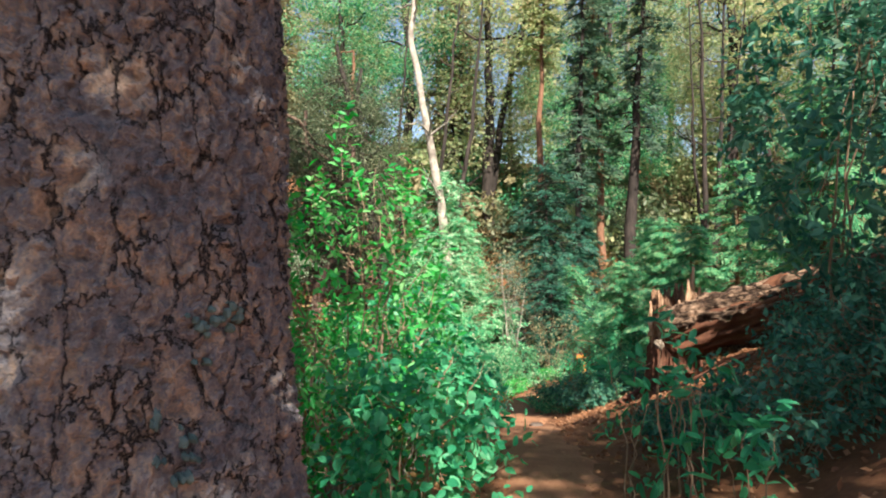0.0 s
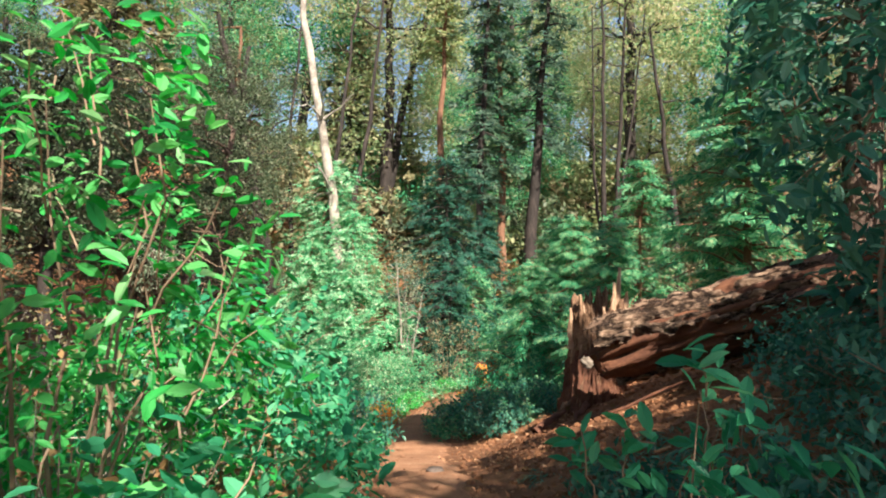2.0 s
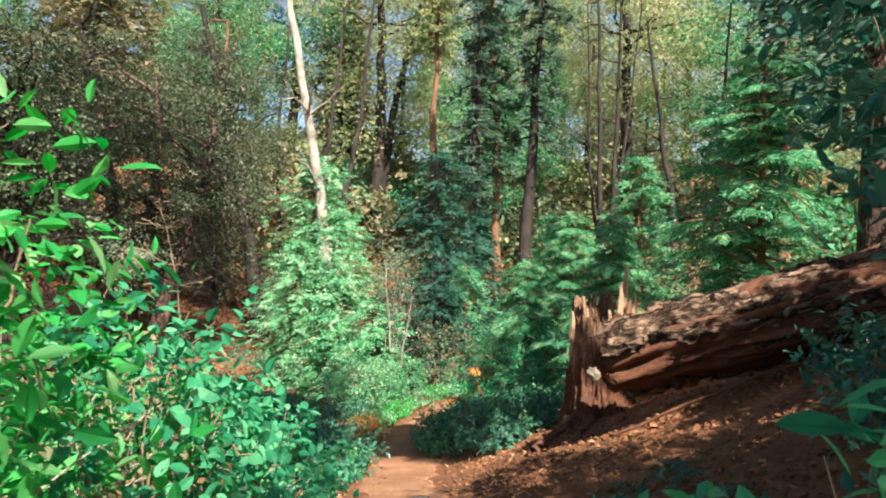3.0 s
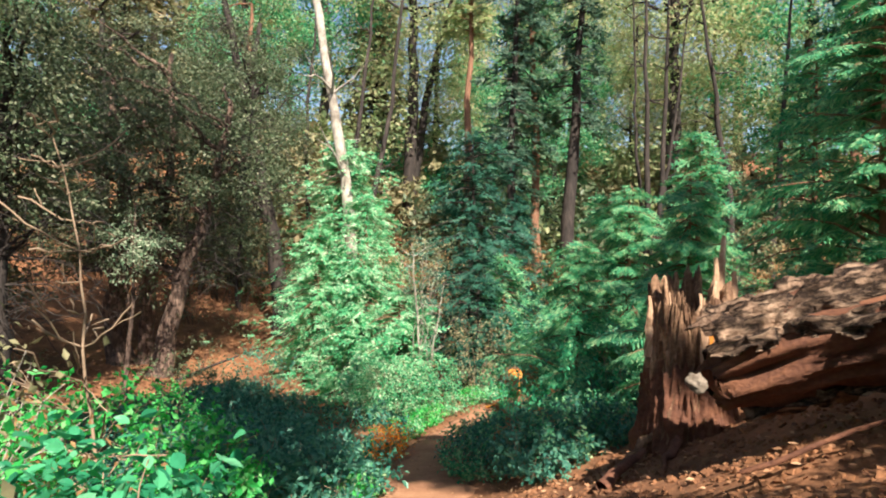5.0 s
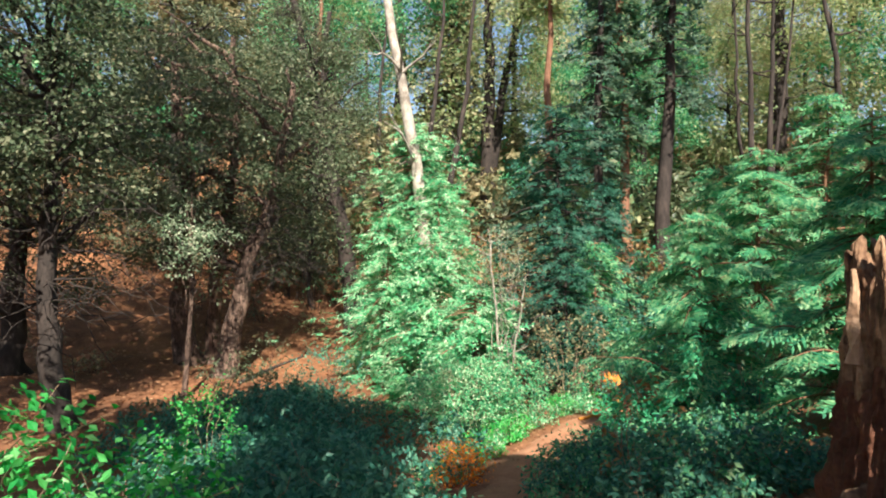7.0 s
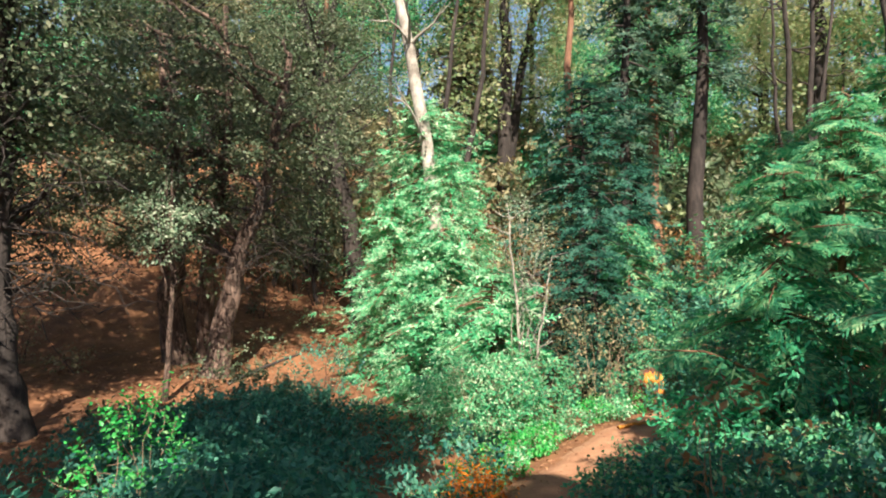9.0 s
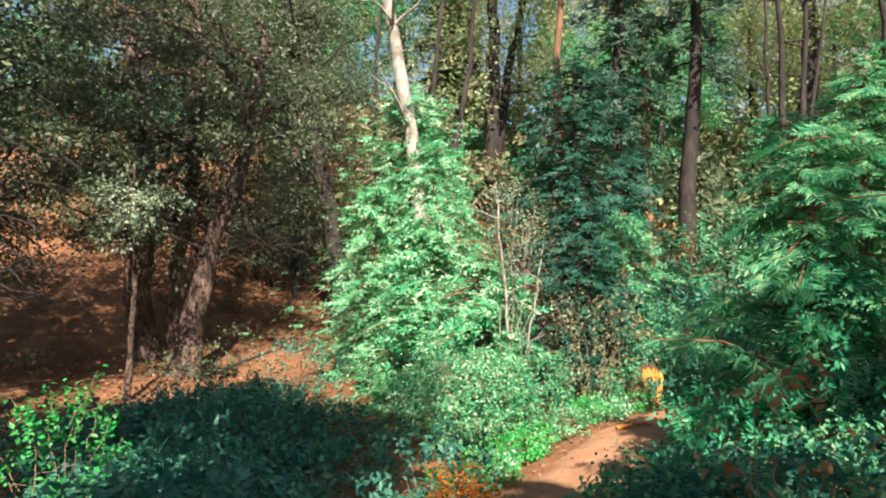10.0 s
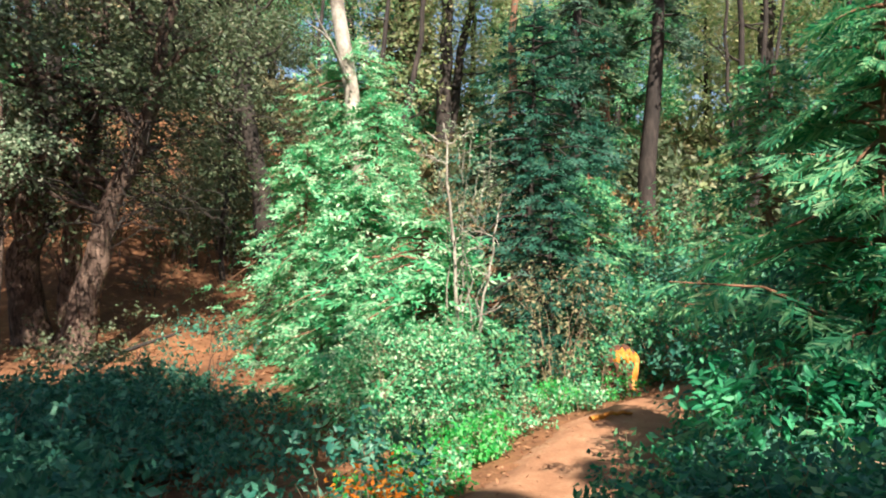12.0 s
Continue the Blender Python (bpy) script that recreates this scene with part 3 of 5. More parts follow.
def rough_trunk(at, height, r_base, r_top, lean, bark_mat, label, rings=430, sides=380, ridge=0.036, seed=3, name="tree"):
    """A near trunk with furrowed bark in the mesh."""
    t0 = thing(name, at, label, "tree")
    V = np.zeros((rings, sides, 3))
    hs = np.interp(np.linspace(0, 1, rings), [0, 0.08, 0.9, 1], [-0.3, 0.5, 3.0, height])
    for i, h in enumerate(hs):
        r = r_top + (r_base - r_top) * math.exp(-3.2 * max(h, 0) / height)
        for j in range(sides):
            a = 2 * math.pi * j / sides
            ca, sa = math.cos(a), math.sin(a)
            x, y = ca * r_top, sa * r_top
            lump = noise.noise(Vector((x * 3, y * 3, h * 2 + seed)))
            f = noise.noise(Vector((x * 10 + 0.8 * lump, y * 10 + 0.8 * lump, h * 4.5 + seed)))
            f2 = noise.noise(Vector((x * 20 + lump, y * 20 + lump, h * 13 + 4)))
            g = noise.noise(Vector((x * 42, y * 42, h * 36 + seed)))
            e = noise.noise(Vector((x * 88, y * 88, h * 80 + seed)))
            furrow = max(0.0, 1 - abs(f) * 5) ** 1.5 * (0.5 + lump) + 0.55 * max(0.0, 1 - abs(f2) * 4.5) * (0.7 - lump)
            plate = 0.35 * f2 + 0.75 * g + 0.6 * e
            rr = r + 0.03 * lump - ridge * furrow + 0.62 * ridge * plate
            V[i, j] = (lean[0] * h + rr * ca, lean[1] * h + rr * sa, h)
    i, j = np.meshgrid(np.arange(rings - 1), np.arange(sides), indexing="ij")
    k = (j + 1) % sides
    F = np.stack([i * sides + j, i * sides + k, (i + 1) * sides + k, (i + 1) * sides + j], -1).reshape(-1, 4)
    part("trunk", mesh_from("trunk", V.reshape(-1, 3), F, True), bark_mat, t0)
    return t0


# ---- beside the start: the large trunk and the bank of leafy bushes ----
near_tree = rough_trunk(on(-1.06, 2.15), 5.0, 0.66, 0.45, (0.005, 0.0), M_BARK_GREY, "large tree trunk with furrowed grey-brown bark beside the path")
rn = np.random.RandomState(12)
part("upper_trunk", mesh_from("upper_trunk", *tube([(0.02, 0, 4.6), (-0.3, 0.05, 6.2), (-1.2, 0.2, 8.0), (-2.2, 0.4, 9.6)], (0.46, 0.42, 0.3, 0.12), 16, 0.04, 2), True), M_BARK_GREY, near_tree)
for k in range(6):
    o = np.array((-0.6 - 0.25 * k, 0.1 + 0.04 * k, 6.8 + 0.4 * k))
    part("branch", mesh_from("branch", *tube(bent(o, o + rn.normal(0, 1.0, 3) + np.array((-0.8, 0.2, 1.2)), 6, 0, 0.08, rn), np.linspace(0.1, 0.015, 6), 6), True), M_BARK_GREY, near_tree)
q = unit(rn.normal(size=(2600, 3))) * rn.uniform(0.3, 1.0, (2600, 1)) ** 0.6 * np.array((1.7, 1.7, 1.2)) + np.array((-2.2, 0.4, 9.6))
part("crown", mesh_from("crown", *scatter(DIAMOND, q, rn.normal(size=(2600, 3)), np.array((0, 0, 1.0)) + rn.normal(0, 0.6, (2600, 3)), 0.2 * rn.uniform(0.6, 1.3, 2600))), L_OAK, near_tree)
# lichen on the side that faces the path
rl = np.random.RandomState(40)
LICHEN = [(a0 + rl.normal(0, 4), z0 + rl.normal(0, 0.06), rl.uniform(0.005, 0.013)) for a0, z0, count in ((-41, 1.40, 16), (-53, 1.05, 14)) for _ in range(count)]
for a, z, s in LICHEN:
    n_l = 13
    LV = np.zeros((n_l, n_l, 3))
    for i in range(n_l):
        for j in range(n_l):
            u, v = (i - 6) / 6, (j - 6) / 6
            edge_l = 1 + 0.5 * noise.noise(Vector((u * 2 + a, v * 2 + z, 1)))
            aa, zz = radians(a) + u * s * edge_l / 0.55, z + 1.5 * v * s * edge_l
            rr = 0.45 + 0.21 * math.exp(-3.2 * max(zz, 0) / 5.0) + 0.012 - 0.05 * max(0, u * u + v * v - 0.45) + 0.012 * noise.noise(Vector((u * 6, v * 6, a)))
            LV[i, j] = (0.005 * zz + rr * math.cos(aa), rr * math.sin(aa), zz)
    li, lj = np.meshgrid(np.arange(n_l - 1), np.arange(n_l - 1), indexing="ij")
    part("lichen", mesh_from("lichen", LV.reshape(-1, 3), np.stack([li * n_l + lj, li * n_l + lj + 1, (li + 1) * n_l + lj + 1, (li + 1) * n_l + lj], -1).reshape(-1, 4), True), M_LICHEN, near_tree, "pale blue-green lichen patch")

# small orange patch laid on the bark
MA = np.zeros((9, 9, 3))
for i in range(9):
    for j in range(9):
        u, v = (i - 4) / 4, (j - 4) / 4
        aa, zz = radians(-75) + u * 0.03 * (1 + 0.4 * noise.noise(Vector((u, v, 3)))), 0.9 + 0.04 * v * (1 + 0.4 * noise.noise(Vector((v * 2, u, 7))))
        rr = 0.45 + 0.21 * math.exp(-3.2 * zz / 5.0) + 0.014 - 0.04 * max(0, u * u + v * v - 0.5)
        MA[i, j] = (0.005 * zz + rr * math.cos(aa), rr * math.sin(aa), zz)
mi, mj = np.meshgrid(np.arange(8), np.arange(8), indexing="ij")
part("orange_patch", mesh_from("orange_patch", MA.reshape(-1, 3), np.stack([mi * 9 + mj, mi * 9 + mj + 1, (mi + 1) * 9 + mj + 1, (mi + 1) * 9 + mj], -1).reshape(-1, 4), True), M_HEART, near_tree, "small orange patch on the bark")

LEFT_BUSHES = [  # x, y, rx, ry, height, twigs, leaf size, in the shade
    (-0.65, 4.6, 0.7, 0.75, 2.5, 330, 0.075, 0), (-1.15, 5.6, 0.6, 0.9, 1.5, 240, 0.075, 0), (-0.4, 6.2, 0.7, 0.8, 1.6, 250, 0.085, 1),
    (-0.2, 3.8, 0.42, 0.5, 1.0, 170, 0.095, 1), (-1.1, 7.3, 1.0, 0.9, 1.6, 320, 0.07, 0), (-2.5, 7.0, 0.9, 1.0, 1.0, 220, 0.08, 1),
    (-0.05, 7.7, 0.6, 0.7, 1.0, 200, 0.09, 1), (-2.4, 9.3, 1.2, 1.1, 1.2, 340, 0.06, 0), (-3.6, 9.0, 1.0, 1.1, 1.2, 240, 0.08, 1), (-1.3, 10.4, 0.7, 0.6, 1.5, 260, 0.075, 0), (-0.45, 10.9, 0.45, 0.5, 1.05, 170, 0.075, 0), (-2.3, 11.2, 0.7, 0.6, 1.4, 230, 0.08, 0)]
# dim bushes take L_TEAL: their shade is put into the leaf colour
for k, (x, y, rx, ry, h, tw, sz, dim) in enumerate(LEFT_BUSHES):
    bush("bush", on(x, y), (rx, ry), h, L_TEAL if dim else L_BRIGHT, "broad-leaved bush at the edge of the path, coloured for shade" if dim else "bright green leafy hazel bush at the edge of the path", int(1.35 * tw) if dim else tw, 9 if dim else 10, 0.8 * sz if dim else sz, 10, 20 + k, LEAF_BROAD if dim else LEAF_NEAR if y < 7 else LEAF, group="leafy bushes along the path")
bare_tree("sapling", on(-0.9, 9.9), [([(0, 0, -0.1), (0.08, 0, 0.8), (-0.05, 0.05, 1.7), (-0.12, 0.1, 2.5), (-0.3, 0.1, 3.2)], 0.016)], M_TWIG, "thin pale sapling with bare twigs", 40, 5, reach=0.24)
for k, (x, y, r, h) in enumerate([(-0.9, 5.2, 0.7, 1.5), (-1.9, 6.9, 0.9, 2.0), (-0.5, 7.0, 0.6, 1.2), (-1.3, 8.6, 0.9, 1.5), (-2.9, 8.0, 1.0, 2.4), (-0.35, 4.5, 0.35, 0.8), (-0.75, 6.3, 0.6, 1.5), (-1.3, 5.0, 0.6, 1.6), (-1.0, 7.9, 0.8, 1.6), (-0.1, 5.7, 0.4, 0.9), (-2.2, 10.2, 1.0, 1.9)]):
    bush("shrub", on(x, y), (r, r), h, L_TAN if k % 2 else L_OLIVE, "dry shrub of bare pale twigs with few tan leaves", 130, 6, 0.055, 20, 520 + k, group="dry shrubs among the leaves", bark=M_BARK_PALE)
# shrubs on the shaded bank; their dark leaf colour carries the shade too
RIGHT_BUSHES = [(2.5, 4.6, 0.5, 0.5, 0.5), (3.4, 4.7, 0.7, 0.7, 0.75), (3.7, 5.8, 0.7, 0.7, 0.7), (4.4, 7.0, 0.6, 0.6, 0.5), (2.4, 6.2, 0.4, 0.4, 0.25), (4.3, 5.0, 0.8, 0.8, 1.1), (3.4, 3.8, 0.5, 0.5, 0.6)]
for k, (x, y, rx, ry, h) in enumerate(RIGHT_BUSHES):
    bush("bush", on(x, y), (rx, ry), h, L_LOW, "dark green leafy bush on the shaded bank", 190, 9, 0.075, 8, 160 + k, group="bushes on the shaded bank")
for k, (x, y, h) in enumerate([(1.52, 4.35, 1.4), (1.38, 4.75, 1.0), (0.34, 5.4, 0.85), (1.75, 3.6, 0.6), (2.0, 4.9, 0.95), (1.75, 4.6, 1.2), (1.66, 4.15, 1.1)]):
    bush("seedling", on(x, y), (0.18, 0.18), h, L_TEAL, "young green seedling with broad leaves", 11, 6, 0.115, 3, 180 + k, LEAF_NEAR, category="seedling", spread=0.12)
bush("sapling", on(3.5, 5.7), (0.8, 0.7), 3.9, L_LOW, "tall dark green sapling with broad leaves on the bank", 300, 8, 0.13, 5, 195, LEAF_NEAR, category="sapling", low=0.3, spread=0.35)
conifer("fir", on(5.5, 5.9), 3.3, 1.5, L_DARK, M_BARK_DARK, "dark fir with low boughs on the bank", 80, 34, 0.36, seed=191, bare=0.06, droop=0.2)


def fern(at, fronds, size, leaf, label, seed, group=""):
    """A rosette of arching feathery fronds."""
    rs = np.random.RandomState(seed)
    t0 = thing("fern", at, label, "fern", group)
    for k in range(fronds):
        a = 2 * math.pi * (k + rs.uniform(-0.3, 0.3)) / fronds
        v, f = frond(12, 0.016, 0.34, 0.3, seed + k)
        v = v * size * rs.uniform(0.75, 1.15)
        lift = rs.uniform(0.35, 0.75)
        z = v[:, 2] + v[:, 0] * lift - 0.75 * v[:, 0] ** 2 / size
        V = np.stack([v[:, 0] * math.cos(a) - v[:, 1] * math.sin(a), v[:, 0] * math.sin(a) + v[:, 1] * math.cos(a), z - 0.02], -1)
        part("frond", mesh_from("frond", V, f), leaf, t0)
    return t0


for k, (x, y, r) in enumerate([(2.9, 7.9, 0.6), (2.55, 7.2, 0.5), (3.4, 8.0, 0.55), (2.3, 8.3, 0.4), (3.3, 7.2, 0.5)]):
    fern(on(x, y, 0.02), 10, r, L_LOW, "blue-green fern on the bare bank", 900 + 20 * k, "ferns on the bank")

# ---- the low bramble by the bend, its shade partly in the dark leaf ----
rb = np.random.RandomState(77)
for k in range(44):
    y = rb.uniform(11.0, 21.5)
    x = np.interp(y, PATH_Y, PATH_X) - np.interp(y, [11, 14, 17, 21], [0.85, 1.15, 1.5, 3.4]) - rb.uniform(0.0, 1.0) ** 1.5 * np.interp(y, [11, 15, 18, 21], [6.0, 5.5, 3.5, 1.5])
    if math.hypot(x - 1.2, y - 15.9) < 1.3:
        x -= 1.3
    if y > 17.5:
        x = min(x, -0.7 - 3.4 * rb.rand())
    bush("bramble", on(x, y), (rb.uniform(0.6, 1.0), rb.uniform(0.6, 1.0)), rb.uniform(0.55, 1.0), L_LOW, "low green bramble covering the hollow, coloured dark for shade", 150, 9, 0.09, 6, 100 + k, DIAMOND, group="brambles in the hollow", spread=0.22)
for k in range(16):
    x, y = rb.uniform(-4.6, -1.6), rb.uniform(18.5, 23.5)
    bush("bramble", on(x, y), (rb.uniform(0.7, 1.1), rb.uniform(0.7, 1.1)), rb.uniform(0.6, 1.2), L_LOW if k % 4 else L_OAK, "low green bramble covering the hollow, coloured dark for shade", 150, 9, 0.1, 6, 400 + k, DIAMOND, group="brambles in the hollow", spread=0.24)
for k in range(30):
    y = rb.uniform(12.4, 17.6)
    x = np.interp(y, PATH_Y, PATH_X) + np.interp(y, [12, 15, 18], [0.75, 1.05, 1.5]) + rb.uniform(0.0, 1.0) * 1.7
    bush("bramble", on(x, y), (rb.uniform(0.35, 0.6), rb.uniform(0.35, 0.6)), rb.uniform(0.28, 0.62), L_LOW if k % 4 else L_EMERALD, "low green bramble under the cedars", 100, 9, 0.07, 6, 200 + k, group="brambles under the cedars", spread=0.2)
for k in range(22):
    y = rb.uniform(11.5, 19.0)
    x = np.interp(y, PATH_Y, PATH_X) - np.interp(y, [11, 14, 17, 19], [0.62, 0.75, 0.95, 1.2]) - rb.uniform(0.0, 0.5)
    if math.hypot(x - 1.5, y - 16.0) < 1.0:
        continue
    bush("weed", on(x, y), (rb.uniform(0.2, 0.34), rb.uniform(0.2, 0.34)), rb.uniform(0.15, 0.34), (L_LOW, L_BRIGHT, L_LOW, L_EMERALD)[k % 4], "low green weed at the path's edge", 40, 8, 0.07, 4, 240 + k, DIAMOND, category="weed", group="weeds along the path", spread=0.12)
for k in range(30):
    y = rb.uniform(16.8, 21.8)
    if k % 3:
        x = np.interp(y, PATH_Y, PATH_X) - np.interp(y, [16, 18, 20, 22], [0.85, 1.0, 1.0, 0.9]) - rb.uniform(0.0, 0.9)
    else:
        x = np.interp(y, PATH_Y, PATH_X) + np.interp(y, [16, 18, 20, 22], [0.95, 1.1, 0.9, 0.6]) + rb.uniform(0.0, 0.6)
    bush("weed", on(x, y), (rb.uniform(0.22, 0.4), rb.uniform(0.22, 0.4)), rb.uniform(0.18, 0.45), (L_EMERALD, L_LIT, L_BRIGHT)[k % 3], "low green growth at the path's edge", 50, 8, 0.06, 4, 640 + k, DIAMOND, category="weed", group="weeds along the path", spread=0.12)
for k, (x, y, h) in enumerate([(2.55, 15.3, 0.5), (2.85, 15.8, 0.5), (2.45, 14.6, 0.42), (3.05, 16.3, 0.5), (2.9, 15.0, 0.6), (3.4, 16.0, 0.6), (2.4, 13.9, 0.36)]):
    bush("bramble", on(x, y), (0.4, 0.4), h, L_LOW if k % 3 else L_EMERALD, "low green bramble under the cedars", 110, 9, 0.065, 6, 270 + k, group="brambles under the cedars", spread=0.2)
for k, (x, y, r, h) in enumerate([(4.25, 17.4, 0.6, 1.45), (4.9, 16.0, 0.75, 1.6), (5.3, 18.2, 0.8, 1.9), (6.0, 20.6, 0.9, 1.7), (6.6, 21.8, 0.9, 2.2), (3.6, 16.2, 0.45, 0.9)]):
    bush("bush", on(x, y), (r, r), h, L_TEAL if k % 2 else L_LOW, "broad-leaved green bush on the bank by the bend", 150, 9, 0.085, 7, 280 + k, LEAF_NEAR, group="broad-leaved bushes by the bend", spread=0.3)
bush("sapling", on(3.0, 13.9), (0.35, 0.35), 1.35, L_TAN, "thin sapling with dry orange-brown leaves", 26, 5, 0.09, 4, 690, category="sapling", spread=0.2)
for k, (x, y, h) in enumerate([(5.6, 23.8, 1.8), (6.4, 23.0, 2.0), (5.0, 24.6, 2.2), (7.2, 22.2, 1.8), (6.2, 25.2, 2.6)]):
    bush("bush", on(x, y), (0.8, 0.7), h, (L_EMERALD, L_LOW, L_LOW)[k % 3], "dense green bush where the path turns away", 200, 9, 0.1, 7, 700 + k, DIAMOND, group="bushes at the turn")
bush("bush", on(-2.3, 16.2), (0.5, 0.5), 1.7, L_BRIGHT, "sunlit bright green upright young bush", 120, 10, 0.07, 7, 61)
bush("fern", on(1.3, 16.5), (0.24, 0.22), 0.36, L_ORANGE, "small orange autumn-coloured fern at the path's edge", 130, 8, 0.05, 6, 62, LEAF, "fern")

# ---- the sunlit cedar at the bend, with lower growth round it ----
# L_LIT puts the sun on these cedars into the leaf colour
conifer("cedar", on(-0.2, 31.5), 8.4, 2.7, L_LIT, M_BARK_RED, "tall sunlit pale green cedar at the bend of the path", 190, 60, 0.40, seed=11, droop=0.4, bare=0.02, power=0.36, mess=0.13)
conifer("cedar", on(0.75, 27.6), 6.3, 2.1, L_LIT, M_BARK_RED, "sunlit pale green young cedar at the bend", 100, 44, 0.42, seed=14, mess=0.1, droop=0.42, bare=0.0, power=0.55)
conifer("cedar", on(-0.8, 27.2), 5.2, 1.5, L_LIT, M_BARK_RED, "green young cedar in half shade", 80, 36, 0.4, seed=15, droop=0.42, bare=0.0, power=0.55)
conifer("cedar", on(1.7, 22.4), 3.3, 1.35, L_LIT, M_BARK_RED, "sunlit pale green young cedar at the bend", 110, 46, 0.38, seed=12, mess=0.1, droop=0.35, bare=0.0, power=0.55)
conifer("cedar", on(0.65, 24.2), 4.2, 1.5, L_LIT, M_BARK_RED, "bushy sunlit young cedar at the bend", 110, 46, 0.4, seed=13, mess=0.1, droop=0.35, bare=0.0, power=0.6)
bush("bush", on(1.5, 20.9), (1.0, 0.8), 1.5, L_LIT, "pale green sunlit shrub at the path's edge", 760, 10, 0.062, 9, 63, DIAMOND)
bush("bush", on(2.35, 21.0), (0.8, 0.7), 1.25, L_EMERALD, "green leafy shrub at the path's edge", 220, 10, 0.08, 9, 64)
bare_tree("sapling", on(2.25, 21.6), [([(0, 0, -0.1), (-0.1, 0, 2.2), (-0.3, 0.05, 4.3)], 0.04), ([(0.05, 0, -0.1), (0.3, 0, 1.8), (0.55, 0.1, 3.3)], 0.03)], M_BARK_PALE, "half-dead sapling with bleached bare branches", 12, 68, reach=0.3)
bush("shrub", on(2.25, 21.7), (0.5, 0.4), 4.4, L_PALE, "half-dry pale shrub with bare grey twigs", 95, 8, 0.065, 6, 65, DIAMOND, bark=M_BARK_PALE, low=0.6)

# ---- the white dead trunk and the trees far behind ----
bare_tree("dead_tree", (0.35, 30.0, gz(0.35, 30.0)), [([(0.2, 0, -0.2), (-0.2, 0, 5.5), (-0.95, 0.3, 10.0), (-2.0, 0.8, 15.0), (-1.7, 1.0, 16.5), (-2.1, 1.2, 20)], 0.27)], M_BARK_PALE, "leaning bleached white dead tree trunk", 10, 31)
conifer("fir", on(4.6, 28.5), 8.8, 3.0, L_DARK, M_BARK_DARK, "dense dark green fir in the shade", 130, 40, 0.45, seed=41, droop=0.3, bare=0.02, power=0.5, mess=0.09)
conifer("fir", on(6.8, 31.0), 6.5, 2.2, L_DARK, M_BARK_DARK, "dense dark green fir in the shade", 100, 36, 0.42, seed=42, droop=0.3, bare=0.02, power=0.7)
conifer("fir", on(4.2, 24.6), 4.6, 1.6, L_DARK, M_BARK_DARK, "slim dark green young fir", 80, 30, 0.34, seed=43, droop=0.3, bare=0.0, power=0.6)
conifer("cedar", on(5.2, 25.6), 4.4, 1.5, L_EMERALD, M_BARK_RED, "green young cedar in half shade", 90, 30, 0.36, seed=44, droop=0.35, bare=0.0, power=0.6)
bush("shrub", on(4.0, 23.0), (0.9, 0.7), 2.3, L_OLIVE, "olive and tan half-dry scrub", 220, 8, 0.08, 10, 66, DIAMOND)


def pine(at, height, lean, r, leaf, bark, label, seed, low=0.5, rad=2.6, boughs=46, droop=0.1):
    return conifer("pine", at, height, rad, leaf, bark, label, boughs, 46 if boughs < 60 else 64, 0.75 if boughs < 60 else 0.55, r, low, droop, lean, seed, FROND_FAR, "tall pines behind the bend", 0.5, True, 0.09 if boughs > 60 else 0.035)


pine(on(10.9, 37.5), 24, (1.2, 0), 0.42, L_SHADE, M_BARK_DARK, "tall pine with a dark trunk", 51, 0.42, 2.6, 62, 0.45)
pine(on(9.6, 38.0), 23, (-0.8, 0), 0.30, L_PINE, M_BARK_RED, "tall pine with a red-brown trunk", 52, 0.36, 2.2, 50, 0.4)
pine(on(7.6, 36.0), 22, (0.4, 0), 0.30, L_SHADE, M_BARK_DARK, "tall dark pine with drooping boughs", 53, 0.30, 2.3, 72, 0.55)
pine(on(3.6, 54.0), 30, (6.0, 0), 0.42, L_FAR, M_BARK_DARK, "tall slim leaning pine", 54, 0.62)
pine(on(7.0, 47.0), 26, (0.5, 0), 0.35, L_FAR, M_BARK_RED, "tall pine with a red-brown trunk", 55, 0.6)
pine(on(24.0, 33.5), 24, (-0.5, 0), 0.38, L_DARK, M_BARK_RED, "tall pine with a red-brown trunk", 56, 0.40, 3.4, 80, 0.4)
bare_tree("bare_tree", on(17.5, 42.0), [([(0, 0, -0.2), (-0.2, 0, 8), (-0.6, 0, 22)], 0.26), ([(0.3, 0, -0.2), (0.7, 0, 8), (1.0, 0, 22)], 0.24), ([(0.1, 0, 3), (1.2, 0, 9), (2.4, 0, 20)], 0.16), ([(-0.1, 0, 3), (-1.0, 0, 10), (-1.3, 0, 20)], 0.14)], M_BARK_DARK, "clump of bare dark slender trunks", 10, 57)
bare_tree("bare_tree", on(19.5, 36.0), [([(0, 0, -0.2), (-0.6, 0, 7), (-2.2, 0, 16)], 0.26), ([(1.6, 0, -0.2), (2.2, 0, 8), (2.8, 0, 18)], 0.22)], M_BARK_DARK, "two bare dark leaning trunks", 14, 58)
bare_tree("bare_tree", on(-1.0, 46.0), [([(0, 0, -0.2), (0.8, 0, 8), (2.2, 0, 20)], 0.24), ([(1.0, 0, -0.2), (3.0, 0, 10), (4.0, 0, 22)], 0.24), ([(-2, 0, -0.2), (-2.2, 0, 10), (-1.4, 0, 20)], 0.18)], M_BARK_DARK, "slender bare trunks behind the bend", 12, 59)
bare_tree("bare_tree", on(15.0, 52.0), [([(0, 0, -0.2), (0.2, 0, 10), (0.0, 0, 26)], 0.13)], M_BARK_PALE, "slender pale bare trunk", 8, 60)

